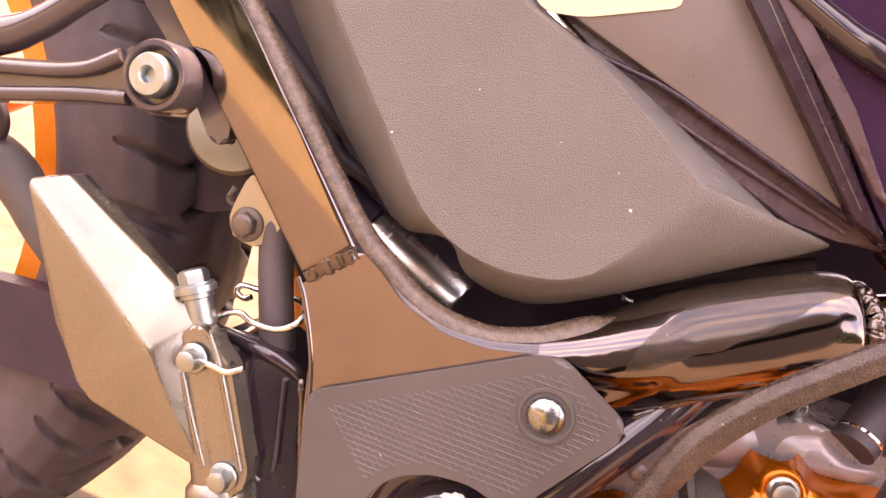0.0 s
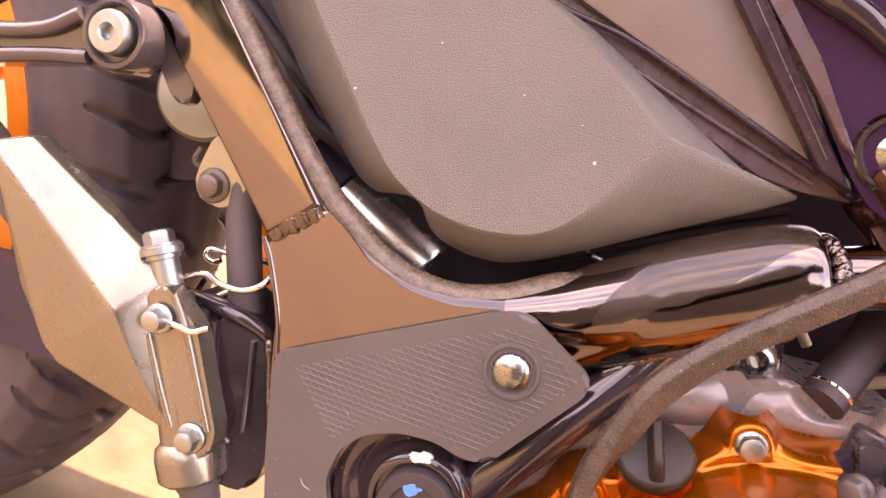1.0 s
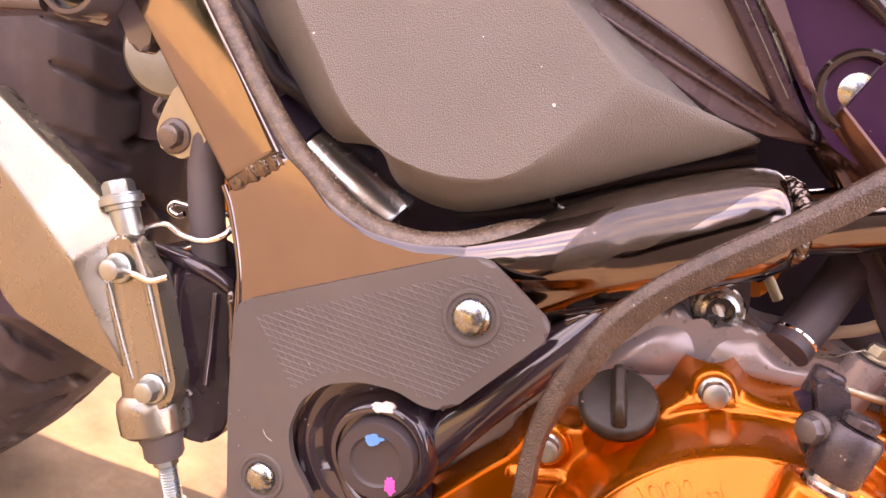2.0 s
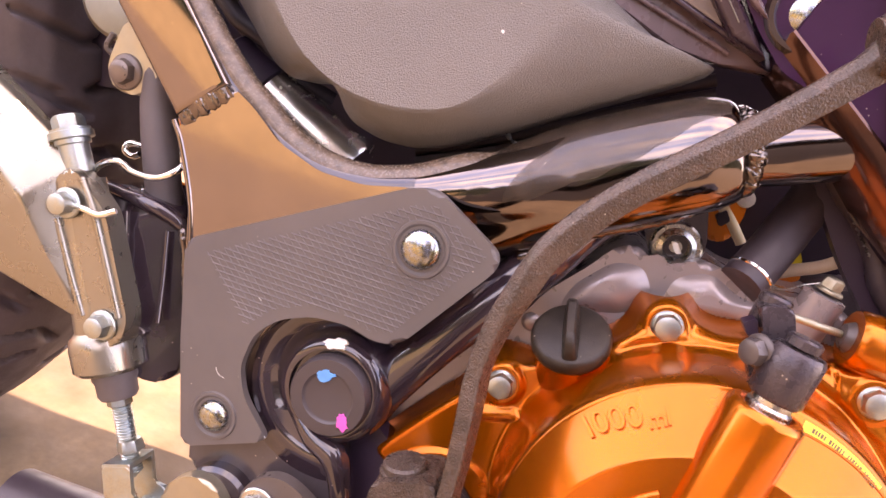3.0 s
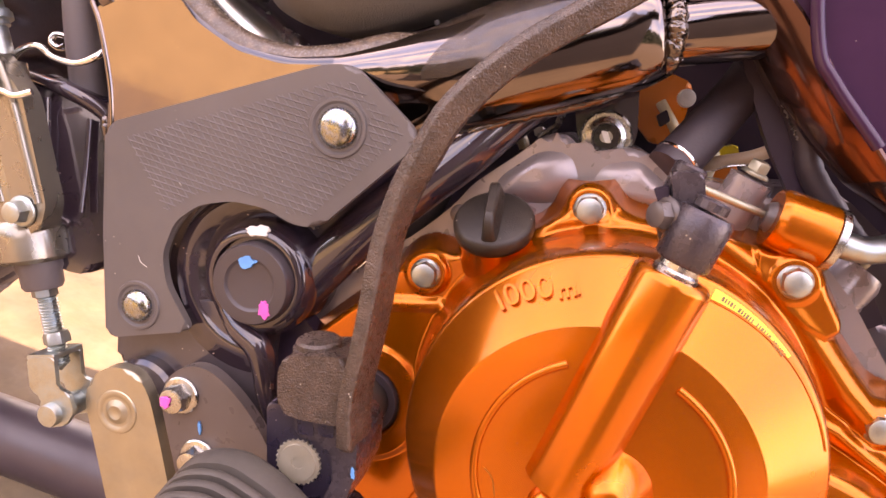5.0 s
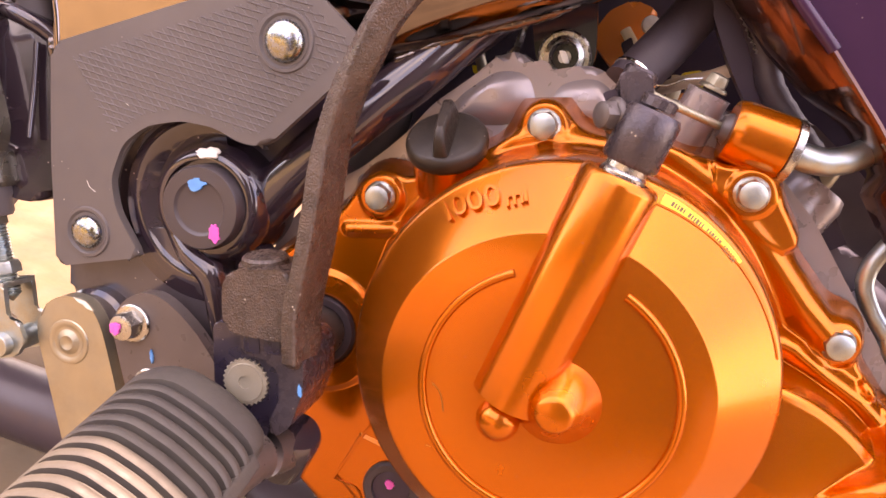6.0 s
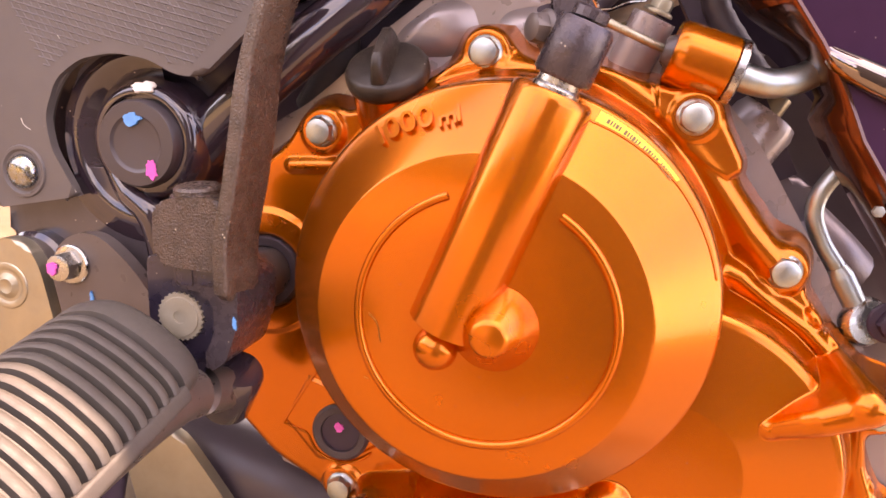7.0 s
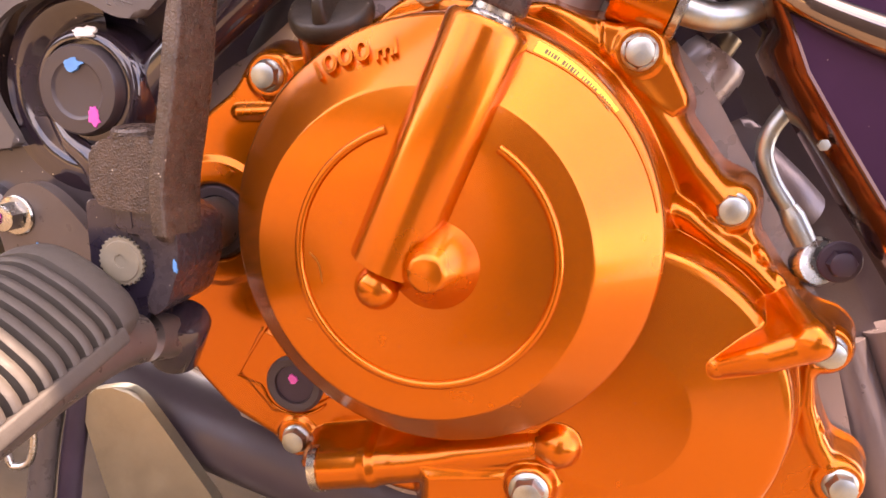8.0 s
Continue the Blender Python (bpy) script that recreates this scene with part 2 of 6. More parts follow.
def spline(pts, n=8):
    """A smooth line through the points."""
    p = [Vector(v) for v in pts]
    p = [2 * p[0] - p[1]] + p + [2 * p[-1] - p[-2]]
    out = []
    for i in range(1, len(p) - 2):
        for j in range(n):
            t = j / n
            out.append(0.5 * (2 * p[i] + (p[i + 1] - p[i - 1]) * t + (2 * p[i - 1] - 5 * p[i] + 4 * p[i + 1] - p[i + 2]) * t * t
                              + (3 * p[i] - p[i - 1] - 3 * p[i + 1] + p[i + 2]) * t ** 3))
    out.append(p[-2])
    return out


def sweep(pts, radius, seg=20, n=8, section=None, bm=None, up=(0, -1, 0)):
    """A tube along a smooth line; section: its own outline of (across, outward) in units of the radius; radius may be a list."""
    line = spline(pts, n) if n > 1 else [Vector(v) for v in pts]
    k = len(line)
    if isinstance(radius, (list, tuple)):
        radii = [float(np.interp(i / (k - 1) * (len(radius) - 1), range(len(radius)), radius)) for i in range(k)]
    else:
        radii = [radius] * k
    section = section or [(math.cos(2 * math.pi * i / seg), math.sin(2 * math.pi * i / seg)) for i in range(seg)]
    q = bmesh.new()
    rings = []
    for i, p in enumerate(line):
        t = (line[min(i + 1, k - 1)] - line[max(i - 1, 0)]).normalized()
        u = Vector(up)
        if abs(u.dot(t)) > 0.97:
            u = Vector((0.3, 0.2, 1))
        w = (u - t * u.dot(t)).normalized()
        s = t.cross(w)
        rings.append([q.verts.new(p + (s * a + w * b) * radii[i]) for a, b in section])
    m = len(section)
    for a, b in zip(rings, rings[1:]):
        for i in range(m):
            q.faces.new((a[i], a[(i + 1) % m], b[(i + 1) % m], b[i]))
    q.faces.new(rings[0])
    q.faces.new(rings[-1])
    return q if bm is None else merge(bm, q)


def loft(rings, bm=None):
    q = bmesh.new()
    vs = [[q.verts.new(p) for p in ring] for ring in rings]
    m = len(vs[0])
    for a, b in zip(vs, vs[1:]):
        for i in range(m):
            q.faces.new((a[i], a[(i + 1) % m], b[(i + 1) % m], b[i]))
    q.faces.new(vs[0])
    q.faces.new(vs[-1])
    return q if bm is None else merge(bm, q)


def toward(pts, centre, f):
    return [(centre[0] + (x - centre[0]) * f, centre[1] + (z - centre[1]) * f) for x, z in pts]


def hex_head(af, height, m, dome=0.0008, bm=None):
    """A hexagon head with a chamfered crown and a shallow dish, its foot at the pose's origin."""
    r = af / math.sqrt(3)
    q = bmesh.new()
    rows = [(r, 0.0), (r, height * 0.72), (r * 0.84, height), (r * 0.66, height + dome * 0.55), (r * 0.35, height + dome * 0.9), (0, height + dome)]
    rings = []
    for i, (rr, d) in enumerate(rows):
        if rr == 0:
            rings.append([q.verts.new((0, 0, d))])
            continue
        ring = []
        for j in range(36):
            a = 2 * math.pi * j / 36
            hexr = r * math.cos(math.pi / 6) / math.cos((a % (math.pi / 3)) - math.pi / 6)
            ring.append(q.verts.new((min(rr, hexr) * math.cos(a) if i > 1 else hexr * math.cos(a), min(rr, hexr) * math.sin(a) if i > 1 else hexr * math.sin(a), d)))
        rings.append(ring)
    for a, b in zip(rings, rings[1:]):
        for i in range(36):
            j = (i + 1) % 36
            q.faces.new((a[i], a[j], b[j], b[i]) if len(b) > 1 else (a[i], a[j], b[0]))
    q.faces.new(rings[0])
    bmesh.ops.transform(q, matrix=m, verts=q.verts)
    return q if bm is None else merge(bm, q)


def flange_bolt(parent, at, axis=(0, -1, 0), af=0.008, height=0.0055, flange=0.0058, turn=0.0, mat=None, label="", name="bolt"):
    m = along(at, axis) @ pose(0, 0, 0, 0, 0, turn)
    bm = bmesh.new()
    lathe([(flange, 0), (flange, 0.0008), (flange * 0.93, 0.0014), (af * 0.55, 0.0019)], at, axis, 32, bm)
    hex_head(af, height, m, bm=bm)
    return part(name, bm, mat or M_ZINC, parent, label, 28)


def button_bolt(parent, at, r=0.008, h=0.0042, axis=(0, -1, 0), name="bolt", label="", mat=None):
    """A round, smoothly domed head."""
    bm = bmesh.new()
    prof = [(r, -0.001)] + [(r * math.cos(a), h * math.sin(a)) for a in [k * math.pi / 2 / 10 for k in range(10)]] + [(0, h)]
    lathe(prof, at, axis, 40, bm)
    return part(name, bm, mat or M_SHEEN, parent, label, 60)


def blob(parent, at, size, mat, name="paint_mark", axis=(0, -1, 0), seed=1, thick=0.0004):
    """A hand-dabbed mark of paint."""
    rnd = random.Random(seed)
    pts = []
    for i in range(22):
        a = 2 * math.pi * i / 22
        f = 0.75 + 0.45 * rnd.random()
        pts.append((size[0] * f * math.cos(a), size[1] * f * math.sin(a)))
    q = bmesh.new()
    lo = [q.verts.new((x, y, -thick)) for x, y in pts]
    hi = [q.verts.new((x * 0.92, y * 0.92, thick)) for x, y in pts]
    for i in range(22):
        q.faces.new((lo[i], lo[(i + 1) % 22], hi[(i + 1) % 22], hi[i]))
    q.faces.new(hi)
    bmesh.ops.transform(q, matrix=along(at, axis), verts=q.verts)
    return part(name, q, mat, parent)


def letters(parent, text, size, m, mat, depth=0.0009, name="lettering"):
    cu = bpy.data.curves.new(name, "FONT")
    cu.body, cu.size, cu.extrude, cu.align_x, cu.align_y = text, size, depth, "CENTER", "CENTER"
    cu.bevel_depth = 0.00012
    tmp = new(name, cu)
    me = bpy.data.meshes.new_from_object(tmp.evaluated_get(bpy.context.evaluated_depsgraph_get()))
    bpy.data.objects.remove(tmp)
    me.transform(m)
    me.materials.clear()
    me.materials.append(mat)
    ob = new(name, me)
    ob.parent = parent
    return ob


# ---- ground ----
bm = bmesh.new()
bmesh.ops.create_grid(bm, x_segments=60, y_segments=60, size=400)
for v in bm.verts:
    v.co.z = 0.0
g = part("ground", bm, M_GROUND, None)
tagged(g, "dry sandy brown concrete yard in full sun", "ground", kind="structure")

# Unseen wall, added for the tan reflection; its end leaves reflections darker beyond.
bm = bmesh.new()
bmesh.ops.create_cube(bm, size=1.0, matrix=pose(-31.2, -14.0, 1.3) @ Matrix.Diagonal((60, 0.3, 2.6, 1)))
wall = part("unseen_wall_south", bm, M_HEDGE, None)
tagged(wall, "unseen ochre wall added for the tan reflection in the frame", "wall", kind="structure")
# Unseen pier, added so orange and black gloss reflect something dark.
bm = bmesh.new()
bmesh.ops.create_cube(bm, size=1.0, matrix=pose(0.16, -0.64, 0.62) @ Matrix.Diagonal((0.54, 0.25, 1.24, 1)))
pier = part("unseen_pier", bm, M_DARKWALL, None)
tagged(pier, "unseen dark pier added to darken reflections on the motorcycle", "wall", kind="structure")
# Unseen tree row, added to put a dark band into the gloss reflections.
bm = bmesh.new()
bmesh.ops.create_grid(bm, x_segments=240, y_segments=12, size=0.5, matrix=pose(0, -18.0, 4.0) @ Matrix.Diagonal((130, 1, 8.0, 1)) @ pose(0, 0, 0, 90, 0, 0))
rnd = random.Random(4)
for v in bm.verts:
    top = v.co.z / 8.0
    v.co += Vector((rnd.uniform(-0.3, 0.3), rnd.uniform(-0.8, 0.8), top * rnd.uniform(-1.6, 0.9)))
trees = part("unseen_backdrop_trees", bm, M_LEAVES, None)
tagged(trees, "unseen row of trees added for the dark band in reflections", "trees", kind="structure")

# ---- the motorcycle ----
bike = new("motorcycle")
bike.matrix_world = BIKE
tagged(bike, "orange and black motorcycle leaning on its side stand", "motorcycle")
MID = 0.44

# clutch cover: dome, disc, lower dome and the flat flange
CX, CZ = 0.083, 0.402
flange = [(-0.050, 0.4190), (-0.0585, 0.4275), (-0.0482, 0.4351), (-0.0367, 0.4436), (-0.0226, 0.4531), (-0.013, 0.4590), (-0.006, 0.469), (0.004, 0.4745), (0.019, 0.473), (0.055, 0.486), (0.066, 0.4945), (0.077, 0.5010),
          (0.088, 0.4955), (0.098, 0.491), (0.124, 0.488), (0.147, 0.479), (0.160, 0.477), (0.168, 0.466), (0.176, 0.449), (0.174, 0.444), (0.194, 0.415), (0.200, 0.402), (0.214, 0.379),
          (0.229, 0.363), (0.226, 0.345), (0.229, 0.326), (0.236, 0.310), (0.246, 0.300), (0.243, 0.282), (0.18, 0.266), (0.105, 0.268), (0.05, 0.276),
          (0.016, 0.293), (-0.001, 0.294), (-0.029, 0.311), (-0.046, 0.330), (-0.053, 0.357), (-0.042, 0.376), (-0.034, 0.396)]

BOLTS = [(0.0764, 0.4945), (0.0055, 0.4647), (0.156, 0.4679), (0.1915, 0.4090), (0.2295, 0.3535), (0.238, 0.2975), (0.0055, 0.2995)]
WEB = [(0.1405, 0.4860), (0.1500, 0.4930), (0.1600, 0.4915), (0.1665, 0.4790), (0.1712, 0.4660), (0.1760, 0.4530), (0.1745, 0.4470), (0.1690, 0.4440), (0.1620, 0.4480), (0.1530, 0.4550), (0.1420, 0.4680)]
FILTER = [(0.070, 0.303), (0.110, 0.308), (0.122, 0.309), (0.130, 0.300), (0.122, 0.262), (0.068, 0.262)]
PLUG_FRAME = [(-0.0215, 0.331), (-0.0085, 0.3525), (0.010, 0.345), (0.026, 0.322), (0.006, 0.311), (-0.006, 0.312)]


def cast_cover(step=0.0005):
    """The cover's casting: heights over a flat flange, run into one another with soft fillets, down to its outer edge."""
    xs, zs = np.arange(-0.068, 0.2535, step), np.arange(0.262, 0.5065, step)
    X, Z = np.meshgrid(xs, zs, indexing="ij")

    def inside(poly):
        """Distance to the outline, positive inside."""
        dist, odd = np.full(X.shape, 9.0), np.zeros(X.shape, bool)
        for (ax, az), (bx, bz) in zip(poly, poly[1:] + poly[:1]):
            ex, ez = bx - ax, bz - az
            t = np.clip(((X - ax) * ex + (Z - az) * ez) / (ex * ex + ez * ez), 0, 1)
            dist = np.minimum(dist, np.hypot(X - ax - t * ex, Z - az - t * ez))
            if abs(ez) > 1e-9:
                odd ^= ((az > Z) != (bz > Z)) & (X < ax + (Z - az) / ez * ex)
        return np.where(odd, dist, -dist)

    def soft(a, b, k):
        h = np.clip(k - np.abs(a - b), 0, None) / k
        return np.maximum(a, b) + h * h * k / 4

    def line_at(pts):
        """Distance to a line of points, and how far along it, from 0 to 1."""
        dist, run = np.full(X.shape, 9.0), np.zeros(X.shape)
        for i, ((ax, az), (bx, bz)) in enumerate(zip(pts, pts[1:])):
            ex, ez = bx - ax, bz - az
            t = np.clip(((X - ax) * ex + (Z - az) * ez) / (ex * ex + ez * ez), 0, 1)
            d = np.hypot(X - ax - t * ex, Z - az - t * ez)
            run = np.where(d < dist, (i + t) / (len(pts) - 1), run)
            dist = np.minimum(dist, d)
        return dist, run

    def bar(pts, radii, heights, flank=3.5):
        """A round bar that lies on the flange with its middle at the given heights."""
        d, s = line_at(pts)
        q = np.linspace(0, 1, len(radii))
        r, mid = np.interp(s, q, radii), np.interp(s, np.linspace(0, 1, len(heights)), heights)
        return np.where(d < r, mid + np.sqrt(np.clip(r * r - d * d, 0, None)), mid - (d - r) * flank), d, r

    def table(poly, top, rim):
        d = inside(poly)
        return np.where(d > 0, top - rim * np.clip(1 - d / rim, 0, 1) ** 2, top - rim + d * 3.0), d

    edge_in = inside(rounded(flange, 0.006, 5))
    for bx, bz in BOLTS:
        edge_in = soft(edge_in, 0.0112 - np.hypot(X - bx, Z - bz), 0.004)
    H = np.zeros(X.shape)
    # wall at the foot of the big dome, then the low dome with its flat middle
    H = soft(H, np.clip((0.0858 - np.hypot(X - 0.0852, Z - 0.4032)) * 2.6, -1, 0.012), 0.008)
    low_r = np.hypot(X - 0.1475, Z - 0.3307)
    H = soft(H, np.interp(low_r, [0, 0.0303, 0.0318, 0.0640, 0.0662, 0.0678, 0.0735, 0.0790], [0.0238, 0.0238, 0.0236, 0.0192, 0.0184, 0.0166, 0.0005, -0.020]), 0.0022)
    for pts, half, high, k in (([(0.122, 0.486), (0.146, 0.468), (0.164, 0.445), (0.178, 0.424), (0.190, 0.410)], 0.0075, 0.0062, 0.006),
                               ([(0.163, 0.4125), (0.176, 0.4060), (0.1876, 0.3960), (0.2004, 0.3865), (0.2135, 0.3725)], 0.0050, 0.0052, 0.004),
                               ([(-0.010, 0.450), (0.010, 0.450), (0.026, 0.446)], 0.0030, 0.0022, 0.003),
                               ([(0.050, 0.482), (0.064, 0.4885), (0.0764, 0.4905), (0.090, 0.4880), (0.122, 0.4850)], 0.0042, 0.0036, 0.004),
                               ([(0.224, 0.345), (0.2235, 0.330), (0.228, 0.315), (0.236, 0.300)], 0.0040, 0.0026, 0.004)):
        d, s = line_at(pts)
        H = soft(H, high * (1 - (d / half) ** 2), k)
    web, _ = table(WEB, 0.0060, 0.0022)
    H = soft(H, web, 0.003)
    frame_, _ = table(PLUG_FRAME, 0.0012, 0.0010)
    H = soft(H, frame_, 0.0006)
    for bx, bz in BOLTS:
        lift = 0.0064 if 0.15 < bx < 0.16 else 0.0019
        H = soft(H, np.interp(np.hypot(X - bx, Z - bz), [0, 0.0084, 0.0096, 0.0150], [lift, lift, lift - 0.0010, lift - 0.0120]), 0.0030)
    ring = np.hypot(X + 0.0260, Z - 0.4020)
    H = soft(H, np.interp(ring, [0.0150, 0.0172, 0.0184, 0.0272, 0.0290, 0.0340], [-0.008, 0.0004, 0.0018, 0.0018, 0.0004, -0.006]), 0.0016)
    H = np.where(ring < 0.0170, -0.008, H)
    # fin with its round end, and the small nubs
    fin_, _, _ = bar([(0.1865, 0.3522), (0.2170, 0.3655)], [0.0042, 0.0060, 0.0066, 0.0070], [0.0200, 0.0250, 0.0270])
    ball, _, _ = bar([(0.2168, 0.3664), (0.2172, 0.3666)], [0.0076, 0.0076], [0.0270, 0.0270])
    H = soft(soft(H, fin_, 0.0026), ball, 0.0024)
    for nx, nz in ((0.2045, 0.3905), (0.2135, 0.3815), (0.2335, 0.3230)):
        H = soft(H, np.interp(np.hypot(X - nx, Z - nz), [0, 0.0020, 0.0040, 0.0052, 0.0080], [0.0052, 0.0046, 0.0028, 0.0002, -0.010]), 0.0024)
    # outlet tube, the web that leads from it to a round boss, and the filter cover
    tube_, tube_d, tube_r = bar([(0.0225, 0.2927), (0.0425, 0.2961), (0.0465, 0.2968), (0.0500, 0.2974), (0.0840, 0.3035)], [0.0098, 0.0098, 0.0104, 0.0092, 0.0086], [0.0145, 0.0150])
    lead, lead_d, lead_r = bar([(0.060, 0.2990), (0.1275, 0.3165)], [0.0080, 0.0084, 0.0074], [0.0150, 0.0205])
    knob_, knob_d, _ = bar([(0.1274, 0.3164), (0.1276, 0.3166)], [0.0096, 0.0096], [0.0215, 0.0215])
    lid, lid_in = table(FILTER, 0.0268, 0.0060)
    H = soft(soft(soft(soft(H, tube_, 0.003), lead, 0.003), lid, 0.004), knob_, 0.003)
    H = soft(H, np.interp(np.hypot(X - 0.1166, Z - 0.2995), [0, 0.0082, 0.0094, 0.0130, 0.0240], [0.0295, 0.0295, 0.0285, 0.0180, -0.030]), 0.0026)
    before = (X - 0.0225) * 0.985 + (Z - 0.2927) * 0.17 < 0
    H = np.where(before & (tube_d < 0.012) & (edge_in < 0.004), -0.020, H)
    for own in (np.where(before, -1.0, tube_r - tube_d + 0.004), lead_r - lead_d, 0.0096 - knob_d, lid_in):
        edge_in = np.maximum(edge_in, own)
    E = 0.0035
    drop = np.where(edge_in > E, 0.0, np.where(edge_in > 0, -E * (1 - np.sqrt(np.clip(1 - (1 - edge_in / E) ** 2, 0, 1))), -E + edge_in * 3.2))
    Y = 0.3285 - np.where(edge_in > 0, H + drop, np.minimum(H, 0) + drop)
    n_x, n_z = X.shape
    keep = edge_in > -0.0045
    iu, iv = np.meshgrid(np.arange(n_x - 1), np.arange(n_z - 1), indexing="ij")
    full = keep[:-1, :-1] & keep[1:, :-1] & keep[1:, 1:] & keep[:-1, 1:]
    a = (iu * n_z + iv)[full]
    quads = np.stack([a, a + n_z, a + n_z + 1, a + 1], -1)
    used, quads = np.unique(quads, return_inverse=True)
    co = np.stack([X, Y, Z], -1).reshape(-1, 3)[used]
    me = bpy.data.meshes.new("clutch_cover")
    me.from_pydata(co.tolist(), [], quads.reshape(-1, 4).tolist())
    me.polygons.foreach_set("use_smooth", [True] * len(me.polygons))
    me.materials.append(M_ORANGE)
    ob = new("clutch_cover", me)
    ob.parent = bike
    return tagged(ob, "glossy orange metallic clutch cover with a raised round dome")


cover = cast_cover()

# the dome's rim and its flat face are not quite concentric: rows of radius, depth and middle
RIM, FACE = (0.0852, 0.4032), (0.0812, 0.3988)
dome = [(0.0870, 0.3300, RIM), (0.0845, 0.3262, RIM), (0.0830, 0.3225, RIM), (0.0820, 0.3180, RIM), (0.0814, 0.3120, RIM), (0.0808, 0.2985, RIM), (0.0796, 0.2898, RIM), (0.0790, 0.2886, RIM), (0.0778, 0.2876, RIM),
        (0.0608, 0.2758, FACE), (0.0602, 0.27525, FACE), (0.0594, 0.2750, FACE), (0.0300, 0.2750, FACE)]
rings = [[Vector((c[0] + r * math.cos(2 * math.pi * k / 144), y, c[1] + r * math.sin(2 * math.pi * k / 144))) for k in range(144)] for r, y, c in dome]
part("dome", loft(rings), M_ORANGE, cover, angle=50)


def cone_depth(x, z):
    """How deep the dome's cone lies at x and z."""
    lo, hi = 0.0, 1.0
    for _ in range(30):
        f = 0.5 * (lo + hi)
        c = (FACE[0] + (RIM[0] - FACE[0]) * f, FACE[1] + (RIM[1] - FACE[1]) * f)
        lo, hi = (f, hi) if math.hypot(x - c[0], z - c[1]) > 0.0608 + 0.0170 * f else (lo, f)
    return 0.2758 + 0.0118 * lo


a0, a1 = math.atan2(0.0440, -0.0116), math.atan2(0.0373, 0.0262) + 2 * math.pi
arc = [(0.0834 + 0.0465 * math.cos(a), 0.2752, 0.3990 + 0.0465 * math.sin(a)) for a in np.linspace(a0, a1, 90)]
part("bead", sweep(arc, 0.0017, 10, 1), M_ORANGE, cover)
# slanting release tube, its foot, the hub cone and the small knob
U = Vector((0.424, 0.0, 0.906))
TOP = Vector((0.1075, 0.2780, 0.478))
prof = [(0.0143, -0.0900), (0.0143, -0.003), (0.0138, -0.0012), (0.0125, 0.0), (0.0100, 0.0), (0.0096, -0.001), (0.0094, -0.006), (0, -0.006)]
tube = lathe([(0.0, -0.090), (0.0138, -0.0903)] + prof, TOP, U, 56)
part("release_tube", tube, M_ORANGE, cover)
part("hub", lathe([(0.0165, -0.001), (0.0158, 0.0005), (0.0070, 0.0120), (0.0062, 0.0133), (0.0050, 0.0138), (0, 0.0138)], (0.0870, 0.2752, 0.397), seg=56), M_ORANGE, cover)
part("knob", lathe([(0.0085, -0.001), (0.0080, 0.0015), (0.0066, 0.0045), (0.0042, 0.0066), (0, 0.0074)], (0.0655, 0.2752, 0.3885), seg=36), M_ORANGE, cover)
# casting ridges, fin and bosses
for bx, bz in BOLTS:
    flange_bolt(cover, (bx, 0.3222 if 0.15 < bx < 0.16 else 0.3266, bz), af=0.0106, height=0.0054, flange=0.0069, turn=bx * 4000, label="zinc-plated hexagon flange bolt")
# lower outlet tube and its boss
part("outlet_ring", lathe([(0.0086, -0.002), (0.0104, -0.002), (0.0106, 0.002), (0.0086, 0.002)], (0.0215, 0.314, 0.2925), (0.985, 0.0, 0.17), 36), M_STEEL, cover, "bright steel end ring")
flange_bolt(cover, (0.1166, 0.2990, 0.2995), af=0.0116, height=0.0058, flange=0.0080, turn=10, label="zinc-plated hexagon flange bolt")
# drain plug window
part("parting_line", sweep([(-0.0010, 0.3272, 0.3600), (-0.0080, 0.3272, 0.3500), (-0.0208, 0.3272, 0.3312), (-0.0206, 0.3272, 0.3285), (-0.0110, 0.3272, 0.3250), (-0.0080, 0.3272, 0.3190), (-0.0050, 0.3272, 0.3150), (0.0010, 0.3272, 0.3120), (0.0070, 0.3272, 0.3110), (0.0140, 0.3272, 0.3125), (0.0200, 0.3272, 0.3160)], 0.0006, 8, 3), M_ORANGE, cover)
ring = lathe([(0.0088, -0.006), (0.0088, 0.0), (0.0095, 0.0018), (0.0125, 0.0022), (0.0138, 0.001), (0.0140, -0.004)], (0.0065, 0.3272, 0.3265), seg=40)
seal = part("seal", ring, M_RUBBER, cover, "black rubber seal ring")
part("plug", lathe([(0.0104, -0.004), (0.0100, 0.0004), (0.006, 0.0010), (0, 0.0010)], (0.0065, 0.3272, 0.3265), seg=30), M_BLACK, cover)
blob(cover, (0.0062, 0.3258, 0.3292), (0.0026, 0.0022), M_PINK, seed=4)
# shaft hole for the kick starter
part("shaft_seal", lathe([(0.0100, -0.004), (0.0120, 0.0006), (0.0155, 0.0014), (0.0172, -0.001), (0.0172, -0.006)], (-0.0260, 0.3285, 0.4020), seg=40), M_RUBBER, cover, "black rubber shaft seal")

# embossed lettering on the dome and by the shaft
def on_dome(deg, r, extra=0.0):
    a = radians(deg)
    y = cone_depth(CX + r * math.cos(a), CZ + r * math.sin(a))
    p = Vector((CX + r * math.cos(a), y - 0.0004, CZ + r * math.sin(a)))
    nrm = Vector((math.cos(a) * 0.69, -1, math.sin(a) * 0.69)).normalized()
    up_ = Vector((math.cos(a), 0.69, math.sin(a))).normalized()
    side = up_.cross(nrm)
    m = Matrix((side, up_, nrm)).transposed().to_4x4()
    return Matrix.Translation(p) @ m @ pose(0, 0, 0, 0, 0, extra)


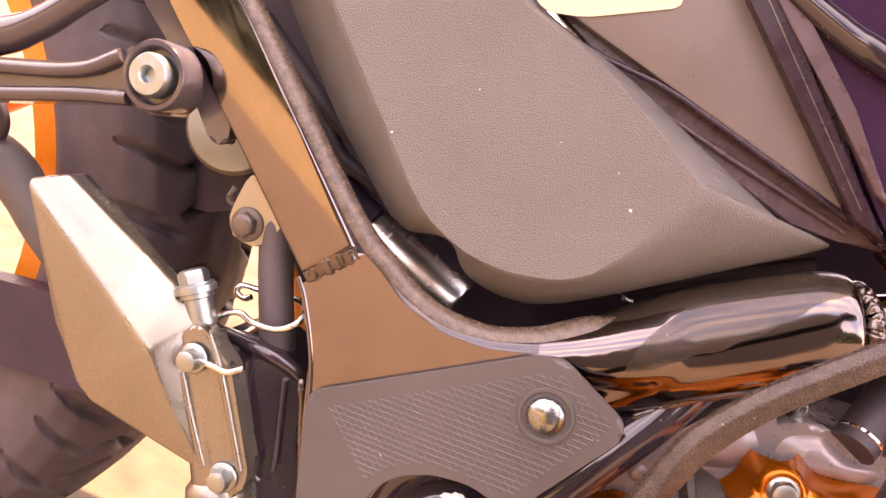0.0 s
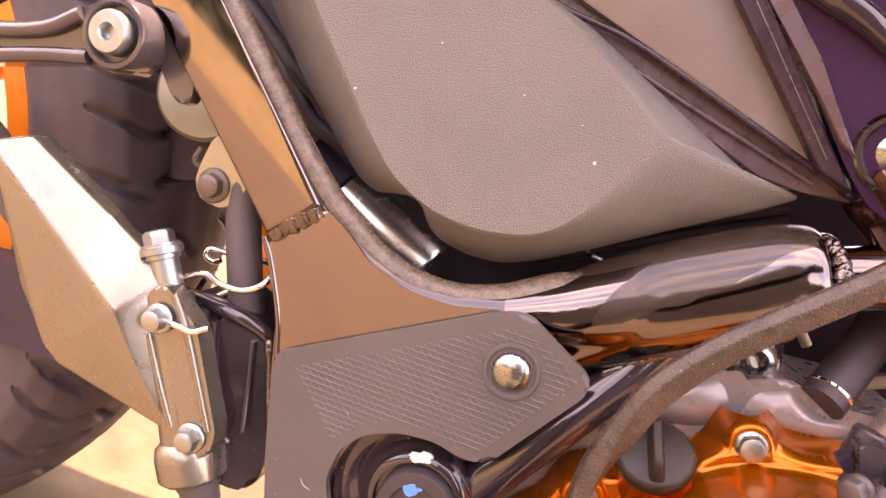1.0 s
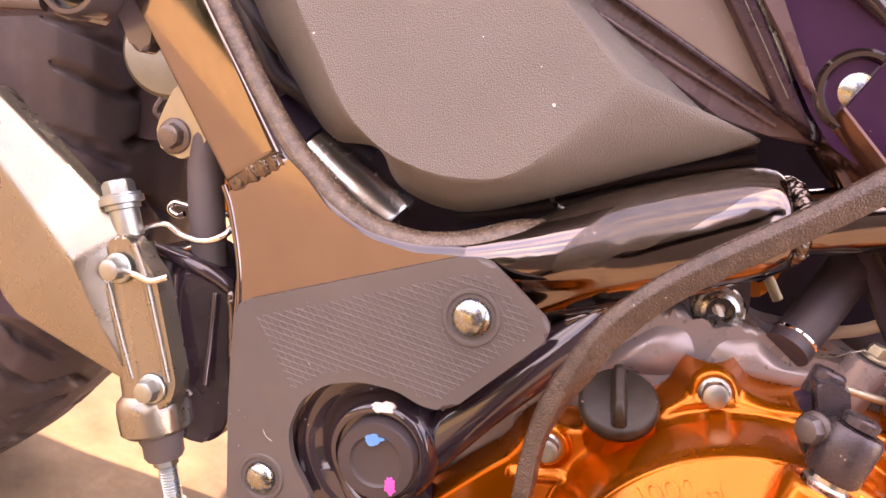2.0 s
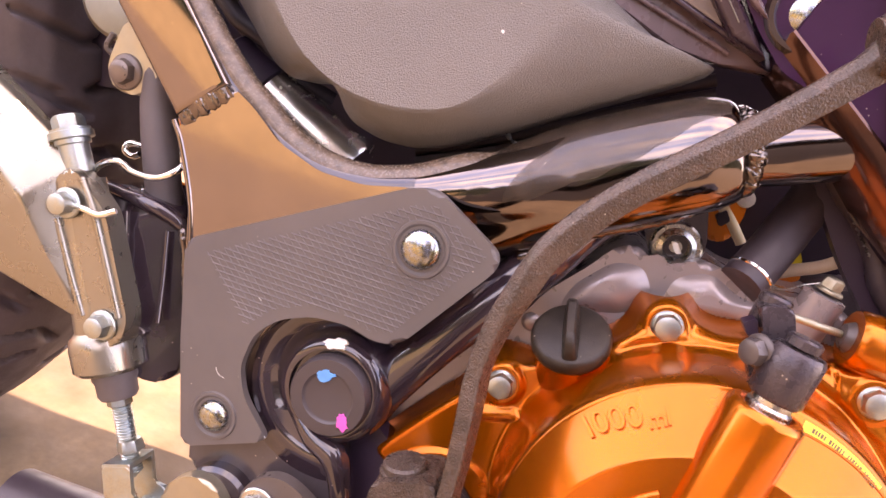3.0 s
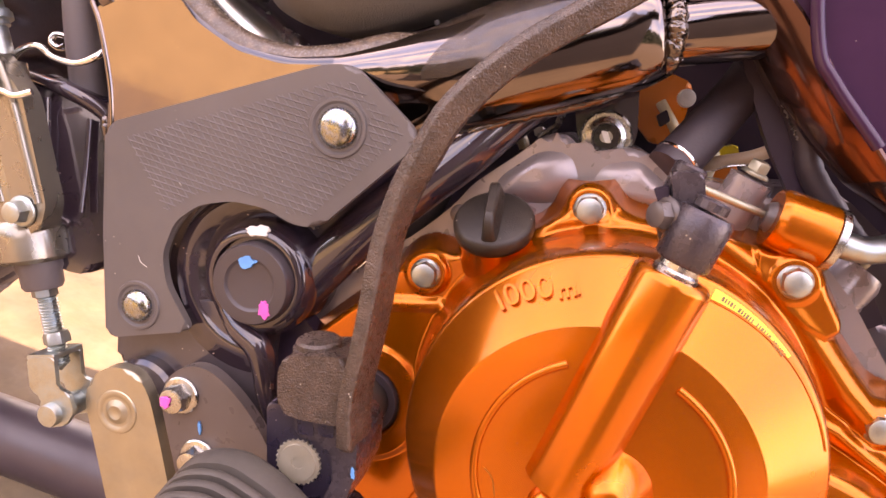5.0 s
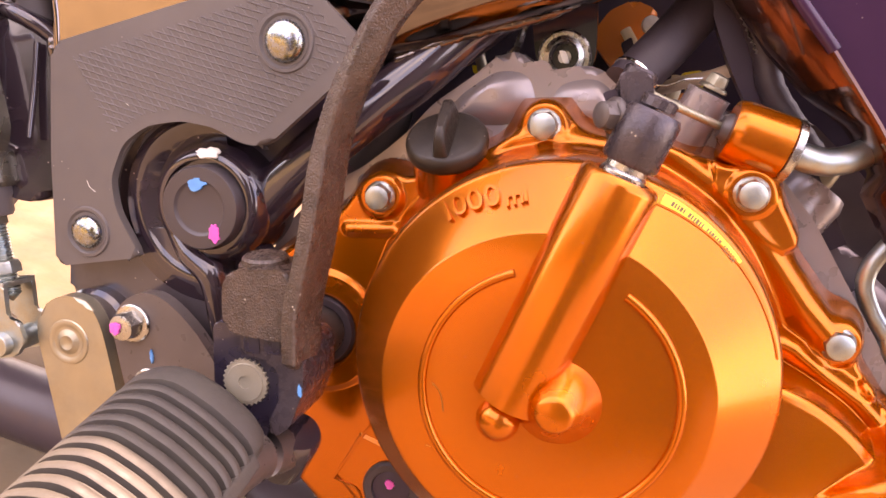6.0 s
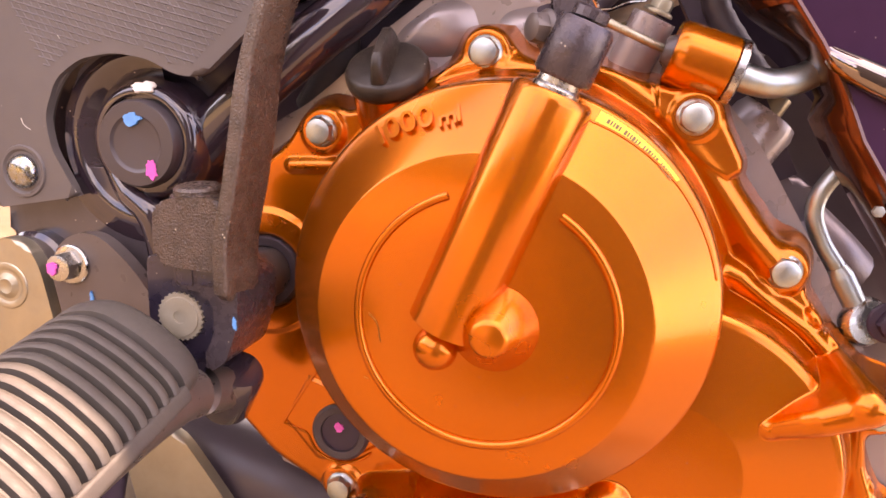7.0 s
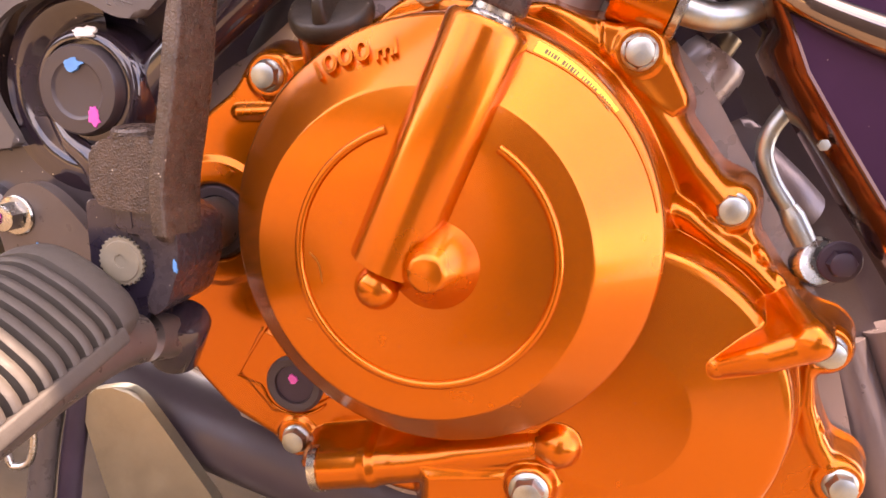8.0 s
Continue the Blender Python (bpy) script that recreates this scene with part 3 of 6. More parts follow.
for ch, deg, size, r in (("1", 121.2, 0.0128, 0.0722), ("0", 117.1, 0.0128, 0.0722), ("0", 112.1, 0.0128, 0.0716), ("0", 106.9, 0.0128, 0.0709), ("m", 100.4, 0.0094, 0.0688), ("l", 97.0, 0.0104, 0.0696)):
    letters(cover, ch, size, on_dome(deg, r, 4.0), M_ORANGE, 0.0009)
for ch, deg in (("S", 78), ("T", 64), ("A", 50), ("R", 36), ("T", 22)):
    a = radians(deg)
    m = Matrix.Translation((-0.026 + 0.0233 * math.cos(a), 0.3268, 0.402 + 0.0233 * math.sin(a))) @ pose(0, 0, 0, 90, 0, 0) @ pose(0, 0, 0, 0, 0, deg - 90)
    letters(cover, ch, 0.0055, m, M_ORANGE, 0.0004)
# yellow arc label with worn print


def on_rim(a, r):
    x, z = RIM[0] + r * math.cos(a), RIM[1] + r * math.sin(a)
    return Vector((x, cone_depth(x, z), z))


arc_label = bmesh.new()
pts = []
for k in range(41):
    a = radians(61.5 - k * 26 / 40)
    inner = 0.0737 + 0.0022 * k / 40
    pts.append([arc_label.verts.new(on_rim(a, r) - Vector((0, 0.00022, 0))) for r in (inner, 0.5 * (inner + 0.0776), 0.0776)])
for p, q in zip(pts, pts[1:]):
    for k in (0, 1):
        arc_label.faces.new((p[k], q[k], q[k + 1], p[k + 1]))
part("label", arc_label, M_YELLOW, cover, "worn yellow arc label with dark print")
bars = bmesh.new()
for k in range(26):
    a = radians(58.5 - k * 0.86)
    w = radians(0.22 if k % 3 else 0.36)
    if k % 7 != 5:
        bars.faces.new([bars.verts.new(on_rim(a + s * w, r) - Vector((0, 0.00036, 0))) for r, s in ((0.0750, -1), (0.0750, 1), (0.0766, 1), (0.0766, -1))])
part("print_bar", bars, M_INK, cover)
step = [on_rim(radians(a), float(np.interp(a, [8, 34, 62, 66], [0.0774, 0.0762, 0.0733, 0.0731]))) for a in np.linspace(66, 8, 50)]
part("rim_step", sweep(step, 0.0005, 8, 1), M_ORANGE, cover)

# hairline scratches
for pts in ([(0.0410, 0.27485, 0.4010), (0.0440, 0.27485, 0.3970), (0.0450, 0.27485, 0.3900)], [(0.0380, 0.2749, 0.3760), (0.0400, 0.2749, 0.3752)]):
    part("scratch", sweep(pts, 0.00016, 6, 4), M_INK, cover)

# oil filler: orange neck and black cap with a finger fin
AX = Vector((0.03, -0.60, 0.80)).normalized()
CAP = Vector((0.0365, 0.3255, 0.4855))
part("filler_neck", lathe([(0.0180, -0.040), (0.0160, -0.004), (0.0160, 0.001)], CAP, AX, 40), M_ORANGE, cover)
cap = part("oil_filler_cap", lathe([(0.0160, -0.001), (0.0170, 0.000), (0.0175, 0.002), (0.0174, 0.0050), (0.0164, 0.0068), (0.0150, 0.0074), (0, 0.0076)], CAP, AX, 48), M_FILLER, bike, "dusty black plastic oil filler cap")
rings = []
for h, f, w in ((0.004, 1.0, 1.0), (0.0095, 1.0, 0.72), (0.014, 0.90, 0.60), (0.0170, 0.74, 0.5), (0.0180, 0.55, 0.34)):
    rings.append([Vector((x * w, z * f, h)) for x, z in rounded([(-0.0040, -0.0150), (0.0040, -0.0150), (0.0046, 0.0), (0.0040, 0.0150), (-0.0040, 0.0150), (-0.0046, 0.0)], 0.0025, 3)])
fin = loft(rings)
up_dir = Vector((0, 0.80, 0.60))
side_dir = up_dir.cross(AX).normalized()
bmesh.ops.transform(fin, matrix=Matrix.Translation(CAP) @ Matrix((side_dir, AX.cross(side_dir).normalized(), AX)).transposed().to_4x4(), verts=fin.verts)
part("finger_fin", fin, M_FILLER, cap, angle=60)

# clutch release arm on top of the tube
arm = part("release_arm", lathe([(0.0, 0.004), (0.0090, 0.004), (0.0099, 0.0052), (0.0100, 0.0215), (0.0090, 0.0235), (0.0, 0.0240)], TOP + Vector((0, 0.001, 0)), U, 40), M_ARM, bike, "black steel clutch release arm with a clamp bolt")
part("shaft", lathe([(0.0082, -0.008), (0.0082, 0.001), (0.0074, 0.002), (0.0074, 0.006)], TOP, U, 30), M_STEEL, arm, "bright steel shaft")
part("splined_tip", lathe([(0.0062, 0.0245), (0.0062, 0.0275), (0.0054, 0.0282), (0, 0.0282)], TOP + Vector((0, 0.001, 0)), U, 16), M_ARM, arm, angle=20)
part("lever_plate", prism(rounded([(0.1030, 0.4840), (0.1010, 0.4950), (0.1065, 0.5020), (0.1055, 0.5130), (0.1165, 0.5120), (0.1175, 0.5010), (0.1200, 0.4960)], 0.002), 0.2860, 0.2960, 0.0015, 3), M_ARM, arm)
part("cable_pivot", lathe([(0, -0.006), (0.0056, -0.006), (0.0062, -0.005), (0.0062, 0.006), (0.0054, 0.007), (0, 0.0072)], (0.1108, 0.2990, 0.5080), U, 28), M_ARM, arm)
part("stop_lug", prism(rounded([(0.1000, 0.5060), (0.1050, 0.5075), (0.1055, 0.5010), (0.1020, 0.5005)], 0.001), 0.2900, 0.2970, 0.0008, 2), M_BLACK, arm)
flange_bolt(arm, (0.1045, 0.2800, 0.4980), (-0.75, -0.62, 0.1), 0.009, 0.006, 0.0064, mat=M_DARKMETAL, label="dark steel clamp bolt")
# cable, ferrule, orange holder and bent steel guide
def rope(a, b, r, parent, name, mat):
    """A twisted strand: a lobed outline that turns along the line."""
    a, b = Vector(a), Vector(b)
    d = (b - a).normalized()
    side = d.orthogonal().normalized()
    w = d.cross(side)
    rings = []
    for i in range(73):
        t = i / 72
        turn = t * (b - a).length / 0.0085 * 2 * math.pi
        rings.append([a + (b - a) * t + (side * math.cos(k * math.pi / 18) + w * math.sin(k * math.pi / 18)) * r * (0.74 + 0.26 * abs(math.cos(3 * (k * math.pi / 18 - turn)))) for k in range(36)])
    return part(name, loft(rings), mat, parent, "twisted steel cable strand")


HOLD = Vector((0.1480, 0.3290, 0.4920))
HD = Vector((0.93, 0.04, -0.36)).normalized()
rope((0.1130, 0.3080, 0.5075), HOLD - HD * 0.004, 0.0017, bike, "clutch_cable", M_GOLD)
holder = part("cable_holder", lathe([(0.0, -0.001), (0.0115, -0.001), (0.0124, 0.0005), (0.0128, 0.004), (0.0128, 0.021), (0.0, 0.021)], HOLD, HD, 44), M_ORANGE, bike, "orange cable holder on the clutch cover")
part("ferrule", lathe([(0.0, -0.004), (0.0046, -0.004), (0.0056, -0.003), (0.0066, -0.001), (0.0066, 0.002)], HOLD, HD, 28), M_DARKMETAL, holder, "dark grey cable ferrule")
part("collar", lathe([(0.0, 0.021), (0.0118, 0.021), (0.0130, 0.0218), (0.0130, 0.0245), (0.0118, 0.0252), (0.0, 0.0252)], HOLD, HD, 44), M_STEEL, holder, "bright zinc collar")
E1 = HOLD + HD * 0.024
part("guide_pipe", sweep([E1 - HD * 0.003, E1 + HD * 0.006, (0.184, 0.3320, 0.4795), (0.192, 0.3340, 0.4805), (0.200, 0.3370, 0.4838), (0.208, 0.342, 0.4895), (0.216, 0.348, 0.497)], 0.0055, 24), M_ZINC, holder, "bent zinc-plated guide pipe")


# ---- frame: gusset plate, upright beam, main tube and welds ----
gusset = [(-0.1365, 0.586), (-0.109, 0.599), (-0.099, 0.589), (-0.088, 0.574), (-0.070, 0.5615), (-0.050, 0.5555), (-0.030, 0.5545), (-0.012, 0.546), (-0.004, 0.530), (-0.014, 0.512), (-0.030, 0.500)]
gusset += [(-0.070 + 0.0405 * math.cos(a), 0.462 + 0.0405 * math.sin(a)) for a in np.linspace(radians(58), radians(205), 11)]
gusset += [(-0.1425, 0.442), (-0.1405, 0.48), (-0.138, 0.515), (-0.1335, 0.550)]
chassis = part("chassis", prism(rounded(gusset, 0.004), 0.3060, 0.335, 0.0025, 3), M_FRAME, bike, "gloss black welded steel frame plate")
hp = [(-0.143, 0.450), (-0.105, 0.451), (-0.080, 0.450), (-0.0650, 0.4440), (-0.0690, 0.4300), (-0.0740, 0.388), (-0.118, 0.395), (-0.1470, 0.418)]
part("hanger_plate", prism(rounded(hp, 0.005), 0.3128, 0.335, 0.0050, 5), M_HANGER, chassis, "satin black hanger plate")
beam = [(-0.1365, 0.586), (-0.109, 0.599), (-0.1625, 0.709), (-0.250, 0.885), (-0.285, 0.885), (-0.198, 0.711)]
part("beam", prism(beam, 0.3035, 0.330, 0.0035, 4), M_FRAME, chassis)
# Darker enamel than the plate's paint dims the edge's sky reflection.
part("edge_tube", sweep([(-0.2540, 0.3100, 0.8850), (-0.1665, 0.3100, 0.7090), (-0.1290, 0.3110, 0.6320), (-0.1130, 0.3125, 0.6010), (-0.101, 0.3140, 0.585), (-0.089, 0.3140, 0.5712), (-0.072, 0.3140, 0.5598), (-0.050, 0.3142, 0.5530), (-0.028, 0.3160, 0.5515), (-0.008, 0.3215, 0.5510), (0.010, 0.3290, 0.5510)],
                       [0.0058, 0.0058, 0.0060, 0.0066, 0.0070, 0.0070, 0.0072, 0.0078, 0.0088, 0.0090, 0.0060], 32), M_GLOSS, chassis)
tubes = sweep([(-0.052, 0.3145, 0.5533), (-0.028, 0.3160, 0.5512), (-0.008, 0.3205, 0.5517), (0.012, 0.3270, 0.5530), (0.036, 0.3350, 0.5555), (0.060, 0.3380, 0.5590)],
              [0.0070, 0.0094, 0.0130, 0.0172, 0.0210, 0.0200], 32)
oval = [(math.cos(2 * math.pi * i / 40), 0.86 * math.sin(2 * math.pi * i / 40)) for i in range(40)]
tubes = sweep([(-0.045, 0.338, 0.525), (-0.018, 0.336, 0.535), (0.012, 0.336, 0.5475), (0.040, 0.336, 0.5560), (0.070, 0.336, 0.5625), (0.092, 0.336, 0.5665), (0.1045, 0.336, 0.5680)],
                       [0.017, 0.0205, 0.0240, 0.0251, 0.0251, 0.0243, 0.0205], 40, 8, oval, tubes)
main_tube = part("main_tube", tubes, M_FRAME_DIM, chassis, "gloss black swaged main tube")
blend = main_tube.modifiers.new("blend", 'REMESH')
blend.mode = 'VOXEL'
blend.voxel_size = 0.0011
blend.use_smooth_shade = True
soften = main_tube.modifiers.new("soften", 'SMOOTH')
soften.factor = 0.5
soften.iterations = 80
part("front_tube", sweep([(0.100, 0.338, 0.5660), (0.125, 0.338, 0.5675), (0.175, 0.340, 0.571), (0.25, 0.345, 0.577)], 0.0142, 32), M_FRAME_DIM, chassis)


def weld(pts, r, seed, name="weld_bead", step=0.0022, flat=1.0):
    """Overlapping, uneven ripples of weld along a line."""
    rnd = random.Random(seed)
    line = spline(pts, 24)
    run, radii, out = 0.0, [], []
    lump, shift = 0.0, Vector((0, 0, 0))
    for a, b in zip(line, line[1:] + line[-1:]):
        run += (b - a).length
        lump = 0.7 * lump + rnd.uniform(-0.12, 0.12)
        shift = 0.6 * shift + Vector((rnd.uniform(-1, 1), rnd.uniform(-0.4, 0.4), rnd.uniform(-1, 1))) * r * 0.07
        radii.append(r * (0.86 + lump + 0.12 * abs(math.sin(run / step * math.pi)) + rnd.uniform(-0.06, 0.06)))
        out.append(a + shift)
    radii[0] = radii[-1] = r * 0.4
    cut = [(math.cos(2 * math.pi * i / 16), flat * math.sin(2 * math.pi * i / 16)) for i in range(16)]
    return part(name, sweep(out, radii, 16, 1, cut), M_WELD, chassis, angle=80)


part("gusset_top", sweep([(-0.2505, 0.3117, 0.8860), (-0.1630, 0.3117, 0.7105), (-0.1258, 0.3125, 0.6335), (-0.1098, 0.3137, 0.6030), (-0.0980, 0.3152, 0.5875), (-0.0862, 0.3157, 0.5738), (-0.0705, 0.3157, 0.5634), (-0.0500, 0.3162, 0.5568), (-0.0280, 0.3187, 0.5560), (-0.006, 0.3247, 0.5585), (0.030, 0.3373, 0.5600)],
                        [0.0062, 0.0062, 0.0064, 0.0070, 0.0072, 0.0072, 0.0072, 0.0074, 0.0084, 0.0104, 0.0080], 20), M_DUSTY, chassis, "dusty upper edge of the frame")
def dust_dimming_sheet(name, low_edge, high_edge, x0, x1, seed):
    """A skin of dust on the main tube between two ragged edges, reaching lower than the dust to dim its reflection; 180
    degrees is the tube's top.
    """
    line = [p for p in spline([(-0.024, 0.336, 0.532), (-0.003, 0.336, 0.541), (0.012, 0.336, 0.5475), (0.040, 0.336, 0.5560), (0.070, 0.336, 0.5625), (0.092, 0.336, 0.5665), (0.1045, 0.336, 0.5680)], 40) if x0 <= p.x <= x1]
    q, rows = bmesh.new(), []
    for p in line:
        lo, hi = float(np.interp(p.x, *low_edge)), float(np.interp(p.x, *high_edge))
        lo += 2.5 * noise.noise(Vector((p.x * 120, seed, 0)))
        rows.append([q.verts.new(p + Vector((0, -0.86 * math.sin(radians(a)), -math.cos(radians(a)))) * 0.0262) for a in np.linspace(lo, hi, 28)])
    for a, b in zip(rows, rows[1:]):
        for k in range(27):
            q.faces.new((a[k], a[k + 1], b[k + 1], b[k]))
    ob = part(name, q, M_FILM, chassis, "film of brown dust that also dims the tube's bright reflection", 80)
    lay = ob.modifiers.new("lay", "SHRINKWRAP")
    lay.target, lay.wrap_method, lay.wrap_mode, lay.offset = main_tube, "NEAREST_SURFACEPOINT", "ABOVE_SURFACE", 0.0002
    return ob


# Both sheets reach beyond the dust to narrow the tube's bright reflection.
dust_dimming_sheet("dust_dimming_film", ([-0.012, -0.004, 0.008, 0.016, 0.024, 0.1045], [140, 140, 140, 141, 142, 142]), ([0, 1], [222, 222]), -0.012, 0.102, 1)
dust_dimming_sheet("dust_dimming_patch", ([0.0075, 0.020, 0.049, 0.073, 0.0835, 0.1045], [96, 88, 92, 108, 122, 134]), ([0.0075, 0.026, 0.034, 0.1045], [101, 130, 143, 143]), 0.008, 0.1, 7)
weld([(-0.1362, 0.3066, 0.5862), (-0.124, 0.3056, 0.5925), (-0.1100, 0.3064, 0.5994)], 0.0058, 3, step=0.0058, flat=0.26)
weld([(0.104 + 0.004 * math.sin(a), 0.338 - 0.0150 * math.sin(a), 0.567 + 0.0150 * math.cos(a)) for a in np.linspace(-0.4, 3.5, 14)], 0.0040, 5, step=0.0050)
weld([(0.012, 0.330, 0.522), (0.040, 0.334, 0.5315), (0.075, 0.336, 0.539), (0.100, 0.336, 0.5485)], 0.0026, 9)
# lower diagonal tube running back to the pivot
part("lower_tube", sweep([(0.060, 0.352, 0.548), (0.040, 0.346, 0.534), (0.020, 0.338, 0.517), (-0.004, 0.331, 0.499), (-0.028, 0.327, 0.480), (-0.052, 0.326, 0.458)], 0.0115, 26), M_GLOSS, chassis)
# pivot boss with its black cap
# Added black backing behind the boss, so that the gap stays dark.
part("pivot_backing", prism(rounded([(-0.128, 0.500), (0.000, 0.515), (-0.006, 0.500), (-0.048, 0.468), (-0.060, 0.445), (-0.046, 0.428), (-0.036, 0.395), (-0.128, 0.400)], 0.006), 0.3300, 0.3420, 0.002, 2), M_BLACK, chassis)
pivot = lathe([(0.0282, -0.02), (0.0280, 0.001), (0.0272, 0.0060), (0.0255, 0.0100), (0.0236, 0.0126), (0.0215, 0.0136), (0.0200, 0.0136), (0.0195, 0.010), (0, 0.010)], (-0.0700, 0.3225, 0.4620), seg=64)
part("pivot_boss", pivot, M_GLOSS, chassis)
part("pivot_ridge", sweep([(-0.0900, 0.3135, 0.4520), (-0.0800, 0.3115, 0.4395), (-0.0700, 0.3105, 0.4310), (-0.0678, 0.3110, 0.4200), (-0.0680, 0.3125, 0.4090), (-0.0660, 0.3150, 0.3930)], [0.003, 0.0058, 0.0066, 0.0058, 0.0052, 0.005], 22), M_GLOSS, chassis)
part("pivot_cap", lathe([(0.0188, -0.004), (0.0186, 0.0035), (0.0176, 0.0050), (0.0122, 0.0052), (0.0112, 0.0044), (0.0104, 0.0042), (0, 0.0044)], (-0.0690, 0.3085, 0.4612), seg=56), M_CAP, chassis, "matt black plastic swingarm pivot cap")
blob(chassis, (-0.0695, 0.3033, 0.4715), (0.0044, 0.0028), M_BLUE, seed=2)
blob(chassis, (-0.0625, 0.3033, 0.4505), (0.0030, 0.0044), M_PINK, seed=7)
blob(chassis, (-0.0665, 0.3092, 0.4845), (0.0058, 0.0028), M_WHITE, axis=(0.0, -0.86, 0.5), seed=5)
# white flecks behind the pivot
for k, (fx, fz, s) in enumerate(((-0.0801, 0.4183, 0.0016), (-0.0758, 0.4152, 0.0022), (-0.0732, 0.4058, 0.0008), (-0.0782, 0.3966, 0.0012))):
    blob(chassis, (fx, 0.3297, fz), (s, s * 0.6), M_WHITE, "white_fleck", seed=31 + k)
# lug with a hollow nut under the tube
lug = part("engine_lug", prism(rounded([(0.066, 0.552), (0.096, 0.556), (0.0955, 0.522), (0.089, 0.512), (0.075, 0.512), (0.069, 0.522)], 0.007), 0.362, 0.372, 0.002, 3), M_GLOSS, chassis)
part("lug_nut", lathe([(0.0118, -0.002), (0.0118, 0.0015), (0.0108, 0.0025), (0.0092, 0.0025), (0.0086, 0.0060), (0.0066, 0.0068), (0.0060, 0.0055), (0.0058, -0.002), (0.0030, -0.002), (0.0028, 0.001), (0, 0.001)], (0.0818, 0.3610, 0.5240), seg=36), M_STEEL, chassis, "bright plated flange nut")
part("nut_tab", prism(rounded([(0.0795, 0.5268), (0.0825, 0.5262), (0.0842, 0.5212), (0.0815, 0.5212)], 0.0008), 0.3572, 0.3600, 0.0005, 2), M_WHITE, chassis, "white tab inside the nut")
# stub that carries the brake cylinder
stub = [(-0.186, 0.556), (-0.170, 0.5555), (-0.150, 0.546), (-0.1410, 0.533), (-0.1405, 0.495), (-0.150, 0.462), (-0.166, 0.464), (-0.177, 0.474), (-0.1765, 0.525)]
bm = prism(rounded(stub, 0.006), 0.3045, 0.345, 0.0045, 5)
for v in bm.verts:
    v.co.y += max(0.0, v.co.x + 0.1535) * 1.1 + max(0.0, v.co.z - 0.540) * 0.9
part("bracket_stub", bm, M_GLOSS, chassis, angle=30)
part("stub_rim", sweep([(-0.1916, 0.3190, 0.5569), (-0.1764, 0.3165, 0.5523), (-0.1590, 0.3118, 0.5471), (-0.1469, 0.3165, 0.5384), (-0.1423, 0.3205, 0.5278), (-0.1426, 0.3205, 0.5065), (-0.1443, 0.3200, 0.4807)], [0.0024, 0.0034, 0.0040, 0.0040, 0.0034, 0.0026, 0.0022], 18), M_GLOSS, chassis)
part("stub_rib", sweep([(-0.1655, 0.3048, 0.5440), (-0.1675, 0.3040, 0.5180), (-0.1668, 0.3040, 0.4930), (-0.1600, 0.3045, 0.4860)], 0.0018, 12), M_GLOSS, chassis)
part("stub_rib", sweep([(-0.1488, 0.3112, 0.5341), (-0.1508, 0.3085, 0.5127), (-0.1527, 0.3045, 0.4918)], 0.0015, 12), M_GLOSS, chassis)
part("gusset_edge", sweep([(-0.1385, 0.3064, 0.5850), (-0.1355, 0.3066, 0.5732), (-0.1330, 0.3066, 0.5469), (-0.1350, 0.3066, 0.5200), (-0.1376, 0.3066, 0.4841)], 0.0015, 12), M_FRAME, chassis)
weld([(-0.1395, 0.3100, 0.536), (-0.1400, 0.3100, 0.510), (-0.1425, 0.3110, 0.470)], 0.0026, 12)
# seat-rail tab
tab = [(-0.240, 0.79), (-0.213, 0.712), (-0.199, 0.69), (-0.187, 0.662), (-0.181, 0.646), (-0.173, 0.645), (-0.170, 0.655), (-0.190, 0.712), (-0.215, 0.79)]
part("rail_tab", prism(rounded(tab, 0.004), 0.3060, 0.314, 0.002, 3), M_HANGER, chassis)

# ---- heel plate: matt plastic cover with fine crossed ribs ----
plate = [(-0.1335, 0.532), (-0.029, 0.5545), (-0.0165, 0.554), (0.0090, 0.5275), (0.0075, 0.5205), (-0.0345, 0.4875), (-0.046, 0.4885), (-0.058, 0.4955), (-0.074, 0.4985), (-0.090, 0.4965), (-0.1025, 0.489),
         (-0.1100, 0.474), (-0.1090, 0.460), (-0.0985, 0.4390), (-0.143, 0.4335), (-0.1395, 0.484)]
heel = part("heel_plate", prism(rounded(plate, 0.005), 0.3015, 0.3058, 0.0036, 4), M_MATT, bike, "matt black plastic heel plate with fine crossed ribs")
panel = [(-0.1232, 0.5262), (-0.026, 0.5475), (-0.0165, 0.5466), (0.0045, 0.5268), (-0.0380, 0.4925), (-0.0480, 0.4935), (-0.0600, 0.5005), (-0.0750, 0.5035), (-0.0920, 0.5010), (-0.1065, 0.4930)]


def clip_line(p, d, poly):
    """The stretches of a line that lie inside an outline."""
    ts = []
    for (ax, az), (bx, bz) in zip(poly, poly[1:] + poly[:1]):
        ex, ez = bx - ax, bz - az
        den = d[0] * ez - d[1] * ex
        if abs(den) < 1e-9:
            continue
        t = ((ax - p[0]) * ez - (az - p[1]) * ex) / den
        s = ((ax - p[0]) * d[1] - (az - p[1]) * d[0]) / den
        if 0 <= s < 1:
            ts.append(t)
    ts.sort()
    return list(zip(ts[::2], ts[1::2]))


def bolt_gap(x, z):
    return math.hypot(x + 0.0241, z - 0.529) > 0.0125


ribs = bmesh.new()
